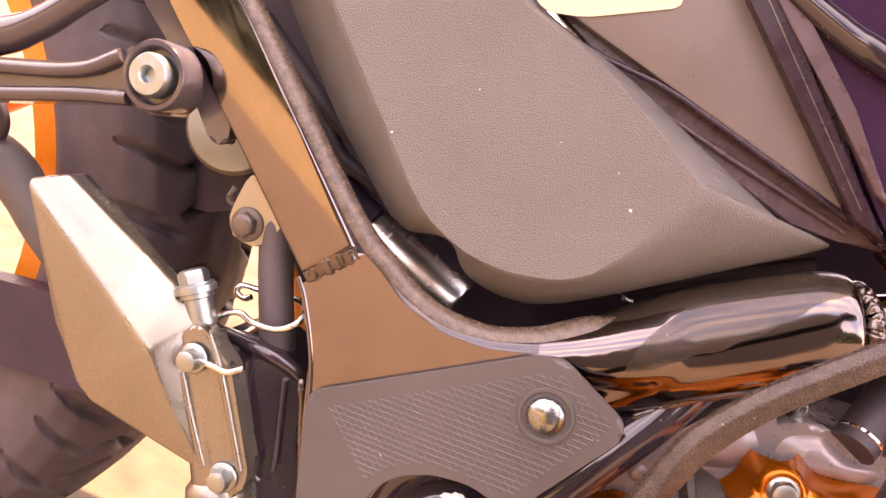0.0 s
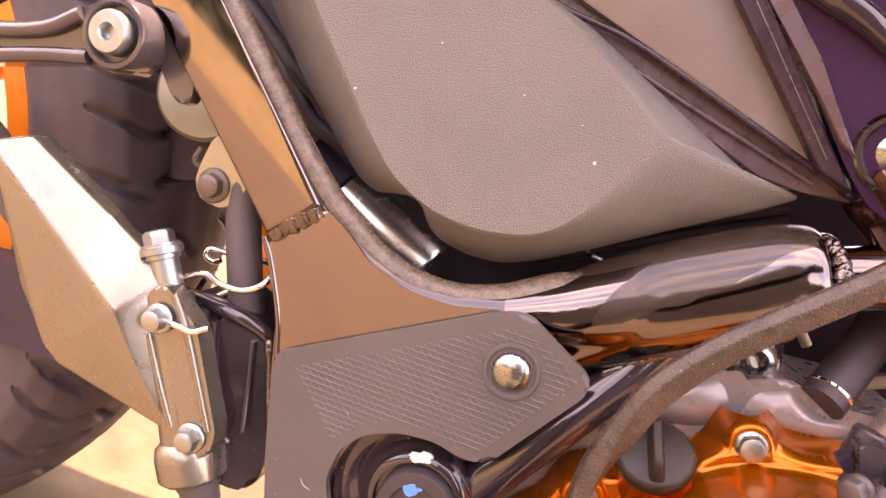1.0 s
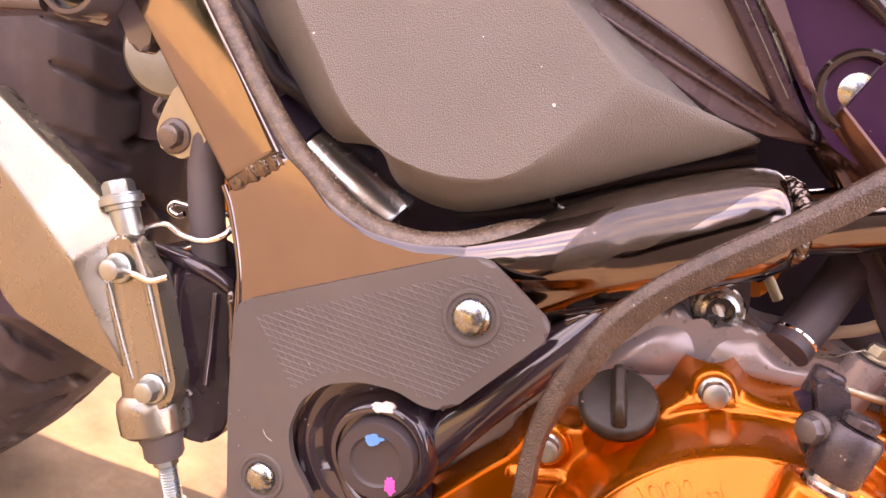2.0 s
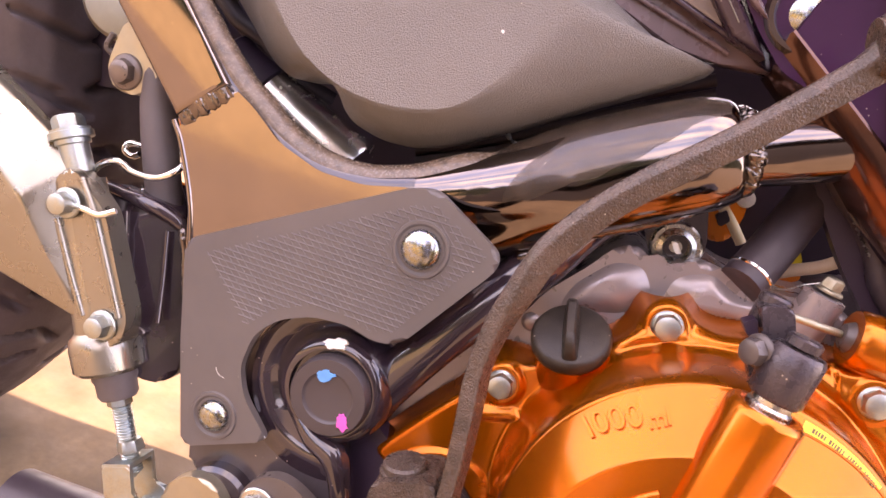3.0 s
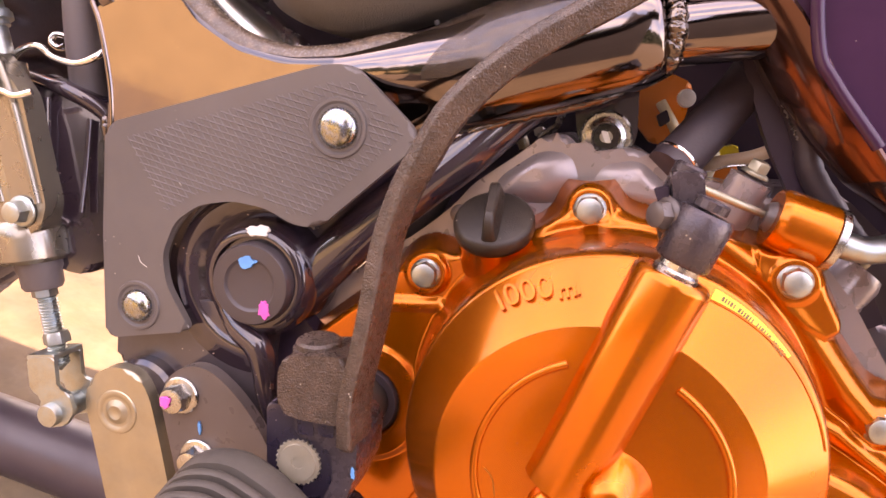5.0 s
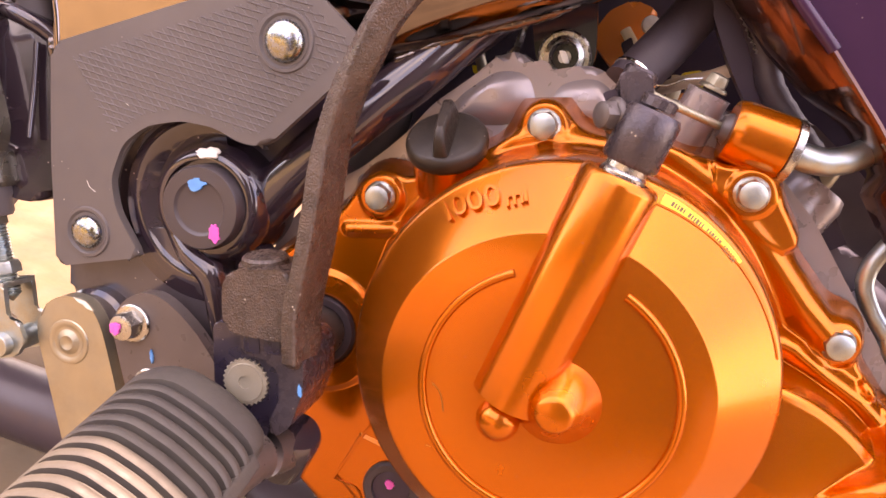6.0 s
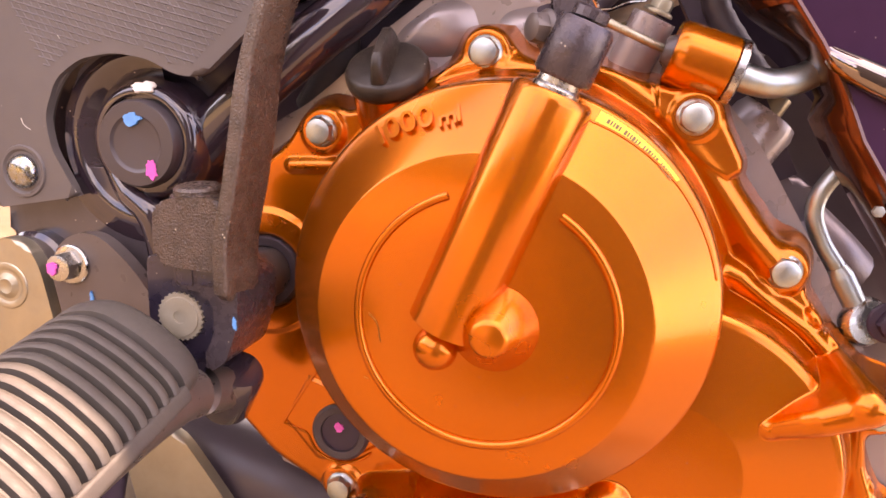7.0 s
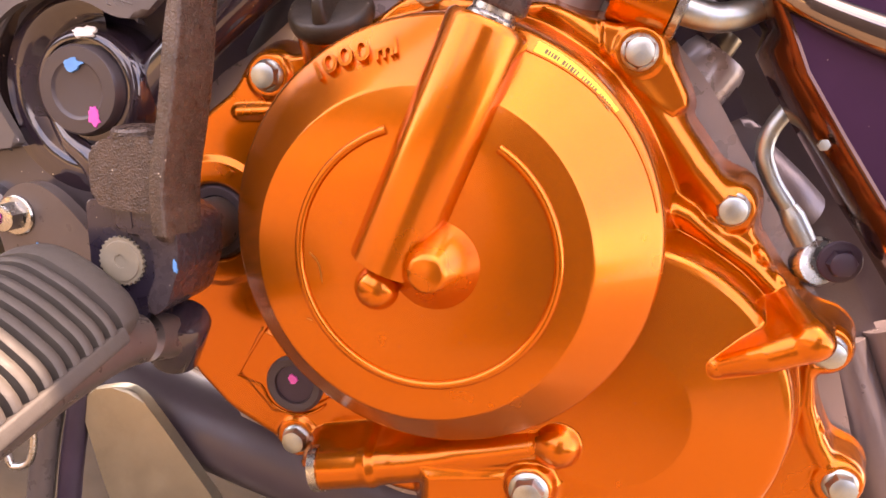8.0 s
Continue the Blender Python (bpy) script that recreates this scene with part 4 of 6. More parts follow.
for ang, pitch, h in ((-17.0, 0.0027, 0.00040), (-60.0, 0.0027, 0.00024)):
    d = (math.cos(radians(ang)), math.sin(radians(ang)))
    nn = (-d[1], d[0])
    for k in range(-60, 61):
        p = (-0.06 + nn[0] * k * pitch, 0.52 + nn[1] * k * pitch)
        for t0, t1 in clip_line(p, d, panel):
            steps = max(1, int((t1 - t0) / 0.003))
            run = []
            for i in range(steps + 1):
                t = t0 + (t1 - t0) * i / steps
                q = (p[0] + d[0] * t, p[1] + d[1] * t)
                if bolt_gap(*q):
                    run.append(q)
                if (not bolt_gap(*q) or i == steps) and len(run) > 1:
                    a, b = run[0], run[-1]
                    w = 0.00034 if ang > -30 else 0.00024
                    vs = [ribs.verts.new((a[0] + nn[0] * w, 0.3016, a[1] + nn[1] * w)), ribs.verts.new((b[0] + nn[0] * w, 0.3016, b[1] + nn[1] * w)),
                          ribs.verts.new((b[0], 0.3015 - h, b[1])), ribs.verts.new((a[0], 0.3015 - h, a[1])),
                          ribs.verts.new((a[0] - nn[0] * w, 0.3016, a[1] - nn[1] * w)), ribs.verts.new((b[0] - nn[0] * w, 0.3016, b[1] - nn[1] * w))]
                    ribs.faces.new((vs[0], vs[1], vs[2], vs[3]))
                    ribs.faces.new((vs[3], vs[2], vs[5], vs[4]))
                    run = []
tagged(part("rib_pattern", ribs, M_RIB, heel, "fine crossed ribs", 5), kind="stuff")
for bx, bz, r in ((-0.0241, 0.529, 0.0115), (-0.1245, 0.450, 0.0105)):
    part("bolt_seat", lathe([(r + 0.0012, -0.0005), (r + 0.0006, 0.0006), (r - 0.0006, 0.0006), (r - 0.0020, -0.0006), (0, -0.0006)], (bx, 0.3012, bz), seg=40), M_MATT, heel)
    button_bolt(heel, (bx, 0.3014, bz), r - 0.0030, 0.0046, label="domed zinc bolt with its rainbow sheen painted in")



def arc_band(profile, centre, a0, a1, seg=48):
    """Part of a turned surface, between two angles; profile in radius and depth."""
    q = bmesh.new()
    rows = []
    for k in range(seg + 1):
        a = radians(a0 + (a1 - a0) * k / seg)
        rows.append([q.verts.new((centre[0] + r * math.cos(a), y, centre[1] + r * math.sin(a))) for r, y in profile])
    for p, n in zip(rows, rows[1:]):
        for i in range(len(profile) - 1):
            q.faces.new((p[i], p[i + 1], n[i + 1], n[i]))
    return q


part("pivot_flange", arc_band([(0.0470, 0.3312), (0.0468, 0.3150), (0.0450, 0.3128), (0.0415, 0.3122), (0.0388, 0.3120), (0.0365, 0.3112), (0.0330, 0.3120), (0.0300, 0.3142), (0.0270, 0.3162)], (-0.0700, 0.4620), 70, 268, 64), M_GLOSS, chassis)
part("dished_rim", arc_band([(0.0440, 0.3060), (0.0428, 0.3030), (0.0412, 0.3045), (0.0404, 0.3120)], (-0.0705, 0.4610), 38, 214), M_MATT, heel)
for pts in ([(-0.1220, 0.3014, 0.4730), (-0.1210, 0.3014, 0.4700), (-0.1180, 0.3014, 0.4680)], [(-0.0985, 0.3011, 0.5062), (-0.0975, 0.3011, 0.5050)], [(-0.0995, 0.3014, 0.4420), (-0.0990, 0.3014, 0.4410)]):
    part("nick", sweep(pts, 0.00009, 6, 3), M_WHITE, heel)

# ---- brake pedal parts under the plate ----
tan = [(-0.1545, 0.404), (-0.1505, 0.415), (-0.1390, 0.4215), (-0.1260, 0.4195), (-0.1195, 0.409), (-0.1150, 0.380), (-0.110, 0.340), (-0.145, 0.335)]
hanger = part("peg_hanger", prism(rounded(tan, 0.008), 0.2975, 0.3050, 0.0018, 3), M_GOLD, bike, "champagne plated steel hanger plate")
part("dimple", lathe([(0.0112, -0.0006), (0.0104, 0.0006), (0.0092, 0.0009), (0.0080, 0.0004), (0.0066, -0.0002), (0.0050, 0.0006), (0.0034, 0.0014), (0.0020, 0.0008), (0, 0.0004)], (-0.1375, 0.2976, 0.3990), seg=40), M_GOLD, hanger)
part("bushing", lathe([(0.0185, -0.02), (0.0185, 0.0), (0.0165, 0.002), (0, 0.002)], (-0.1300, 0.3065, 0.4040), seg=40), M_GLOSS, hanger)
link = [(-0.1154, 0.4101), (-0.1067, 0.4208), (-0.0963, 0.4242), (-0.0867, 0.4215), (-0.0740, 0.4093), (-0.0644, 0.3944), (-0.052, 0.365), (-0.108, 0.360)]
lk = part("link_plate", prism(rounded(link, 0.008), 0.2990, 0.3060, 0.0018, 3), M_DARKMETAL, bike, "dark grey steel link plate")
flange_bolt(lk, (-0.1035, 0.2988, 0.4095), af=0.0115, height=0.0085, flange=0.0088, turn=12, mat=M_STEEL, label="steel flange nut with pink paint", name="nut")
blob(lk, (-0.1052, 0.2888, 0.4098), (0.0028, 0.0028), M_PINK, seed=11)
flange_bolt(lk, (-0.0970, 0.2988, 0.3800), af=0.0115, height=0.0085, flange=0.0088, turn=30, mat=M_STEEL, label="steel flange nut with paint", name="nut")
blob(lk, (-0.1000, 0.2915, 0.3770), (0.0024, 0.0028), M_PINK, axis=(-0.55, -0.8, 0.1), seed=13)
blob(lk, (-0.0950, 0.2983, 0.3945), (0.0008, 0.0030), M_BLUE, seed=15)

# ---- kick-start lever ----
# rows of middle, half width and half depth; the forged bar is deep at its foot and flat along its reach
BAR = [(-0.0114, 0.2745, 0.4085, 0.0034, 0.0116), (-0.0098, 0.2745, 0.4276, 0.0034, 0.0122), (-0.0040, 0.2740, 0.4489, 0.0034, 0.0122), (0.0008, 0.2735, 0.4690, 0.0035, 0.0120), (0.0052, 0.2725, 0.4882, 0.0038, 0.0110),
       (0.0130, 0.2690, 0.5060, 0.0048, 0.0090), (0.0220, 0.2655, 0.5200, 0.0055, 0.0068), (0.0340, 0.2633, 0.5360, 0.0057, 0.0054), (0.0570, 0.2620, 0.5535, 0.0052, 0.0048), (0.0960, 0.2620, 0.5735, 0.0050, 0.0046),
       (0.1270, 0.2620, 0.5910, 0.0053, 0.0048), (0.1370, 0.2610, 0.5985, 0.0078, 0.0060), (0.1500, 0.2600, 0.6060, 0.0098, 0.0070)]
foot_cut = rounded([(-1, -1), (-1, 0.80), (-0.85, 0.94), (0.62, 1.0), (0.84, 0.93), (1.25, -0.8), (1.05, -1)], 0.10, 2)
reach_cut = rounded([(-1, -0.7), (-1, 0.20), (-0.85, 0.38), (-0.42, 0.80), (-0.22, 0.80), (1, 0.35), (1, -0.7)], 0.10, 2)


def kick_bar():
    line = spline([b[:3] for b in BAR], 10)
    n = len(line)
    rings = []
    for i, p in enumerate(line):
        f = i / (n - 1) * (len(BAR) - 1)
        hw, hd = (float(np.interp(f, range(len(BAR)), [b[c] for b in BAR])) for c in (3, 4))
        k = min(1.0, max(0.0, (f - 3.5) / 3.0))
        t = (line[min(i + 1, n - 1)] - line[max(i - 1, 0)]).normalized()
        w = (Vector((0, -1, 0)) + t * t.y).normalized()
        s = t.cross(w)
        rings.append([p + s * hw * (a[0] * (1 - k) + b[0] * k) + w * hd * (a[1] * (1 - k) + b[1] * k) for a, b in zip(foot_cut, reach_cut)])
    rings = [[p.lerp(sum(rings[0], Vector()) / len(rings[0]), 0.35) - Vector((0, 0, 0.003)) for p in rings[0]]] + rings
    return loft(rings)


kick = part("kick_lever", kick_bar(), M_POWDER, bike, "dusty black kick-start lever", 30)
part("elbow", lathe([(0.0, -0.006), (0.0085, -0.006), (0.0100, -0.003), (0.0102, 0.030), (0, 0.031)], (0.1350, 0.2610, 0.5985), (1, 0.05, 0.05), 32), M_POWDER, kick)
block = [(-0.0392, 0.4215), (-0.0382, 0.4385), (-0.0345, 0.4430), (-0.0150, 0.4440), (-0.0100, 0.4420), (-0.0115, 0.4165), (-0.0163, 0.4160), (-0.0337, 0.4180)]
part("pivot_block", prism(rounded(block, 0.006, 5), 0.2660, 0.2930, 0.0060, 6, back=True), M_POWDER, kick)
part("pivot_pin", lathe([(0.0104, -0.002), (0.0104, 0.0008), (0.0092, 0.0012), (0.0090, 0.0034), (0.0080, 0.0044), (0.0050, 0.0046), (0, 0.0046)], (-0.0262, 0.2790, 0.4425), (0.05, -0.10, 1), 40), M_POWDER, kick)
facep = [(-0.0470, 0.4205), (-0.0336, 0.4200), (-0.0336, 0.4112), (-0.0290, 0.4070), (-0.0216, 0.4060), (-0.0190, 0.4010), (-0.0189, 0.3930), (-0.0225, 0.3822), (-0.0300, 0.3700), (-0.0450, 0.3700), (-0.0485, 0.3900)]
part("clamp", prism(rounded(facep, 0.0022), 0.2725, 0.3020, 0.0008, 3), M_NAVY, kick, "dark blue-black machined clamp face")
sidep = [(-0.0336, 0.4195), (-0.0150, 0.4165), (-0.0095, 0.4120), (-0.0078, 0.4070), (-0.0090, 0.3948), (-0.0150, 0.3806), (-0.0222, 0.3755), (-0.0245, 0.3810), (-0.0186, 0.3920), (-0.0184, 0.4015), (-0.0212, 0.4072), (-0.0336, 0.4095)]
part("clamp_side", prism(rounded(sidep, 0.0024), 0.2690, 0.3015, 0.0014, 3), M_ARM, kick, "dark worn steel clamp")
# Recesses drawn as thin dark plates: their shade is in the colour.
for x0 in (-0.0322, -0.0236):
    part("slot_shade_plate", prism(rounded([(x0, 0.4105), (x0, 0.4185), (x0 + 0.0066, 0.4175), (x0 + 0.0066, 0.4098)], 0.0008), 0.2686, 0.2730, 0.0004, 2), M_NAVY, kick)
gear = bmesh.new()
teeth = []
for i in range(84):
    a = 2 * math.pi * i / 84
    r = 0.0098 if i % 3 == 0 else 0.0090
    teeth.append((-0.0340 + r * math.cos(a), 0.3970 + r * math.sin(a)))
prism(teeth, 0.2712, 0.2760, 0.0, bm=gear)
lathe([(0.0085, -0.001), (0.0076, 0.0006), (0.0026, 0.0006), (0.0024, -0.0010), (0, -0.0022)], (-0.0340, 0.2712, 0.3970), seg=40, bm=gear)
part("splined_shaft", gear, M_PALE, kick, "splined steel shaft end", 25)
part("cross_shaft", lathe([(0.0118, 0.0), (0.0118, 0.034)], (-0.0262, 0.335, 0.4015), (0, -1, 0), 30), M_BROWNSTEEL, kick)
blob(kick, (-0.0100, 0.2690, 0.3960), (0.0009, 0.0026), M_BLUE, seed=21)

# ---- rider's footpeg ----
sect = [(-0.0800, 0.3960), (-0.0690, 0.4065), (-0.0520, 0.4080), (-0.0350, 0.3985), (-0.0205, 0.3860), (-0.0185, 0.3770), (-0.0420, 0.3640), (-0.0720, 0.3600), (-0.0830, 0.3750)]
sect = rounded(sect, 0.007, 4)
PC = (-0.050, 0.384)


def peg_ring(y, f):
    dz = -0.19 * (0.262 - y)
    return [Vector((x, y, z + dz)) for x, z in toward(sect, PC, f)]


peg = part("footpeg", loft([peg_ring(0.266, 0.6), peg_ring(0.264, 0.82), peg_ring(0.260, 0.95), peg_ring(0.256, 0.995), peg_ring(0.252, 1.0), peg_ring(0.2495, 0.98), peg_ring(0.2490, 0.84), peg_ring(0.105, 0.82)]), M_PEG, bike, "ribbed black rubber rider's footpeg, worn and dusty")
for k in range(22):
    y = 0.2462 - k * 0.0062
    f = 1.0 - 0.004 * k
    part("rib", loft([peg_ring(y + 0.0002, 0.81), peg_ring(y, f - 0.02), peg_ring(y - 0.0008, f), peg_ring(y - 0.0028, f), peg_ring(y - 0.0036, f - 0.02), peg_ring(y - 0.0038, 0.81)]), M_PEG, peg, angle=35)
skirt = rounded([(-0.0195, 0.3815), (-0.0172, 0.3760), (-0.0420, 0.3622), (-0.0720, 0.3582), (-0.0836, 0.3735), (-0.0815, 0.3770), (-0.0700, 0.3670), (-0.0420, 0.3712)], 0.0016, 3)
part("skirt", loft([[Vector((x, y, z - 0.19 * (0.262 - y))) for x, z in skirt] for y in (0.2492, 0.200, 0.150, 0.105)]), M_PEG, peg)
part("metal_core", sweep([(-0.027, 0.290, 0.362), (-0.032, 0.255, 0.3680), (-0.038, 0.200, 0.359), (-0.044, 0.120, 0.343)], [0.0095, 0.0098, 0.0098, 0.0098], 20), M_BROWNSTEEL, peg, "brown-grey metal peg core")
part("pivot_knuckle", lathe([(0.0, -0.013), (0.0095, -0.013), (0.0108, -0.011), (0.0108, 0.011), (0.0095, 0.013), (0, 0.013)], (-0.0270, 0.292, 0.3600), (0.5, -0.3, 0.8), 30), M_GLOSS, peg)
part("knuckle_bolt", lathe([(0.0, 0.0), (0.007, 0.0), (0.007, 0.004), (0.0, 0.005)], (-0.0290, 0.300, 0.3560), (0.85, -0.4, 0.1), 24), M_STEEL, peg)

# ---- rear brake cylinder with its silver guard ----
guard = bmesh.new()
tip, tipb = (-0.2450, 0.2900, 0.6325), (-0.2610, 0.2810, 0.6300)
ridge, right, left1, left2, low1, low2 = (-0.1985, 0.2785, 0.5530), (-0.1805, 0.2965, 0.5660), (-0.2490, 0.2815, 0.5640), (-0.2405, 0.2815, 0.5353), (-0.2340, 0.2825, 0.5262), (-0.1800, 0.2900, 0.4930)
rise = (-0.1930, 0.2825, 0.5250)
fv = {k: guard.verts.new(v) for k, v in dict(tip=tip, tipb=tipb, ridge=ridge, right=right, left1=left1, left2=left2, low1=low1, low2=low2, rise=rise).items()}
bv = {k: guard.verts.new((v[0], 0.3045, v[2])) for k, v in dict(tip=tip, right=right, low2=low2, low1=low1, left2=left2, left1=left1, tipb=tipb).items()}
guard.faces.new((fv["tip"], fv["tipb"], fv["ridge"], fv["right"]))
guard.faces.new((fv["tipb"], fv["left1"], fv["left2"], fv["ridge"]))
guard.faces.new((fv["left2"], fv["low1"], fv["low2"], fv["rise"], fv["ridge"]))
guard.faces.new((fv["ridge"], fv["rise"], fv["low2"], fv["right"]))
loop = ["tip", "right", "low2", "low1", "left2", "left1", "tipb"]
for a, b in zip(loop, loop[1:] + loop[:1]):
    guard.faces.new((fv[a], fv[b], bv[b], bv[a]))
guard.faces.new([bv[k] for k in loop])
bmesh.ops.bevel(guard, geom=list(guard.edges), offset=0.0022, segments=3, profile=0.5, affect="EDGES", clamp_overlap=True)
cyl = part("brake_cylinder", lathe([(0.0, 0.0), (0.0138, 0.0), (0.0160, 0.002), (0.0164, 0.012), (0.0156, 0.017), (0.0126, 0.020), (0.0118, 0.055), (0.0118, 0.090), (0, 0.090)], (-0.1765, 0.300, 0.4690), (-0.10, 0, 1), 36), M_SILVER, bike, "silver cast rear brake cylinder")
part("guard", guard, M_SILVER, cyl, "pointed faceted silver heel guard", 60)
side = [(-0.1900, 0.5560), (-0.1830, 0.5650), (-0.1770, 0.5630), (-0.1640, 0.5450), (-0.1570, 0.4960), (-0.1620, 0.4845), (-0.1700, 0.4835), (-0.1810, 0.4900), (-0.1850, 0.5200)]
part("side_plate", prism(rounded(side, 0.004), 0.2885, 0.3000, 0.0025, 3), M_SILVER, cyl)
for pts in ([(-0.1885, 0.2882, 0.5420), (-0.1840, 0.2880, 0.5190), (-0.1793, 0.2882, 0.4980)], [(-0.1740, 0.2884, 0.5600), (-0.1690, 0.2882, 0.5440), (-0.1645, 0.2882, 0.5190), (-0.1610, 0.2884, 0.4975)]):
    part("plate_rib", sweep(pts, 0.0017, 12), M_SILVER, cyl)
flange_bolt(cyl, (-0.1815, 0.2870, 0.5490), af=0.0095, height=0.0070, flange=0.0070, turn=15, label="zinc-plated hexagon flange bolt")
flange_bolt(cyl, (-0.1690, 0.2880, 0.4940), af=0.0095, height=0.0070, flange=0.0070, turn=5, label="zinc-plated hexagon flange bolt")
banjo = along((-0.1835, 0.2990, 0.5620), (-0.17, -0.02, 1))
bm = bmesh.new()
hex_head(0.0125, 0.0060, banjo @ pose(0, 0, 0.0200), bm=bm)
lathe([(0.0066, 0.000), (0.0066, 0.0125), (0.0078, 0.0130), (0.0078, 0.0150), (0.0098, 0.0155), (0.0098, 0.0185), (0.0088, 0.0190), (0.0088, 0.0200)], (-0.1835, 0.2990, 0.5620), (-0.17, -0.02, 1), 30, bm)
part("banjo_bolt", bm, M_ZINC, cyl, "zinc-plated banjo bolt", 28)
part("boot", lathe([(0.0, -0.010), (0.0080, -0.010), (0.0092, -0.008), (0.0094, -0.002), (0.0104, 0.0), (0.0104, 0.004)], (-0.1742, 0.300, 0.4660), (-0.12, 0, 1), 32), M_HOSE, cyl, "black rubber boot")
thread = []
for k in range(24):
    d = -0.012 - k * 0.0014
    thread += [(0.0046, d), (0.0038, d - 0.0007)]
part("push_rod", lathe([(0, -0.010)] + thread + [(0, -0.048)], (-0.1735, 0.300, 0.4640), (-0.12, 0, 1), 20), M_ZINC, cyl, "threaded zinc push rod", 20)
bm = hex_head(0.010, 0.006, along((-0.1735 + 0.0008, 0.300, 0.4525), (-0.12, 0, 1)))
hex_head(0.0105, 0.0055, along((-0.1685, 0.3000, 0.4300), (-0.12, 0, 1)), bm=bm)
part("lock_nut", bm, M_ZINC, cyl, angle=28)
clevis = bmesh.new()
cheek = [(-0.178, 0.425), (-0.163, 0.426), (-0.163, 0.411), (-0.157, 0.409), (-0.155, 0.400), (-0.160, 0.393), (-0.171, 0.391), (-0.1745, 0.397), (-0.172, 0.406), (-0.178, 0.409)]
prism(rounded(cheek, 0.0018), 0.2905, 0.2930, 0.0008, 2, bm=clevis)
prism(rounded(cheek, 0.0018), 0.3070, 0.3095, 0.0008, 2, bm=clevis)
prism(rounded([(-0.178, 0.4235), (-0.178, 0.4262), (-0.163, 0.4272), (-0.163, 0.4245)], 0.0008), 0.2907, 0.3093, 0.0006, 2, bm=clevis)
part("clevis", clevis, M_ZINC, cyl, "folded zinc clevis", 30)
part("clevis_pin", lathe([(0.0, -0.02), (0.0055, -0.02), (0.0055, 0.0030), (0.0050, 0.0040), (0, 0.0042)], (-0.1665, 0.2905, 0.3985), seg=28), M_ZINC, cyl)
# hose and its spring clip
hose = part("brake_hose", sweep([(-0.1585, 0.3250, 0.545), (-0.1585, 0.3240, 0.565), (-0.1580, 0.3240, 0.590), (-0.1570, 0.3270, 0.615), (-0.1600, 0.340, 0.645), (-0.170, 0.36, 0.68)], 0.0086, 24), M_HOSE, bike, "grey-black rubber brake fluid hose")
part("spring_clip", sweep([(-0.1880, 0.2920, 0.5490), (-0.1900, 0.3000, 0.5530), (-0.1860, 0.3060, 0.5590), (-0.1790, 0.3060, 0.5650), (-0.1690, 0.3060, 0.5670), (-0.1630, 0.3080, 0.5620), (-0.1520, 0.3090, 0.5590), (-0.1425, 0.3100, 0.5615), (-0.1400, 0.3160, 0.5660), (-0.1450, 0.3270, 0.5680), (-0.1560, 0.3350, 0.5700), (-0.1720, 0.3350, 0.5730), (-0.1815, 0.3330, 0.5755), (-0.1840, 0.3320, 0.5720), (-0.1800, 0.3320, 0.5690), (-0.1760, 0.3320, 0.5700)], 0.0016, 12), M_CHROME, hose, "bright bent wire spring clip")
part("clip_tail", sweep([(-0.1770, 0.2860, 0.5480), (-0.1700, 0.2850, 0.5460), (-0.1640, 0.2850, 0.5440), (-0.1570, 0.2870, 0.5455)], 0.0015, 12), M_CHROME, hose)
tabp = part("hose_tab", prism(rounded([(-0.1660, 0.634), (-0.1480, 0.612), (-0.1600, 0.5965), (-0.1740, 0.5985), (-0.1800, 0.607), (-0.1770, 0.616)], 0.006), 0.3170, 0.3210, 0.001, 2), M_GOLD, bike, "small tan plated tab on the frame")
flange_bolt(tabp, (-0.1690, 0.3172, 0.6080), af=0.0105, height=0.0060, flange=0.0085, turn=20, mat=M_BROWNSTEEL, label="brown-tinted steel bolt")
part("tab_hook", sweep([(-0.1760, 0.320, 0.616), (-0.1790, 0.318, 0.620), (-0.1750, 0.318, 0.626)], 0.0016, 8), M_DARKMETAL, tabp)

# ---- passenger footpeg bracket ----
arm1 = [(-0.420, 0.700), (-0.270, 0.686), (-0.225, 0.6815), (-0.205, 0.692), (-0.185, 0.684), (-0.183, 0.666), (-0.196, 0.656), (-0.214, 0.664), (-0.280, 0.6665), (-0.420, 0.675)]
rail = part("passenger_bracket", prism(rounded(arm1, 0.006), 0.2920, 0.3060, 0.0030, 4), M_HANGER, bike, "satin black cast passenger footrest bracket")
part("upper_arm", sweep([(-0.420, 0.298, 0.690), (-0.300, 0.298, 0.697), (-0.268, 0.298, 0.7015), (-0.241, 0.298, 0.7125), (-0.205, 0.300, 0.730), (-0.170, 0.302, 0.750)], [0.012, 0.0098, 0.0076, 0.0066, 0.0066, 0.0066], 16, 6), M_HANGER, rail)
for pts in ([(-0.420, 0.2905, 0.6955), (-0.300, 0.2905, 0.6845), (-0.240, 0.2905, 0.6795), (-0.214, 0.2905, 0.6850)], [(-0.420, 0.2905, 0.6790), (-0.300, 0.2905, 0.6710), (-0.240, 0.2905, 0.6685), (-0.212, 0.2905, 0.6660)]):
    part("arm_rib", sweep(pts, 0.0036, 14, 6), M_HANGER, rail)
part("bolt_cup", lathe([(0.0165, -0.012), (0.0162, 0.000), (0.0152, 0.0018), (0.0132, 0.0020), (0.0122, 0.0006), (0.0118, -0.003), (0, -0.003)], (-0.1965, 0.2880, 0.6750), seg=44), M_HANGER, rail)
bolt = [(0.0098, -0.003), (0.0098, 0.0040), (0.0088, 0.0058), (0.0040, 0.0060), (0.0032, 0.0050), (0.0030, 0.002), (0, 0.002)]
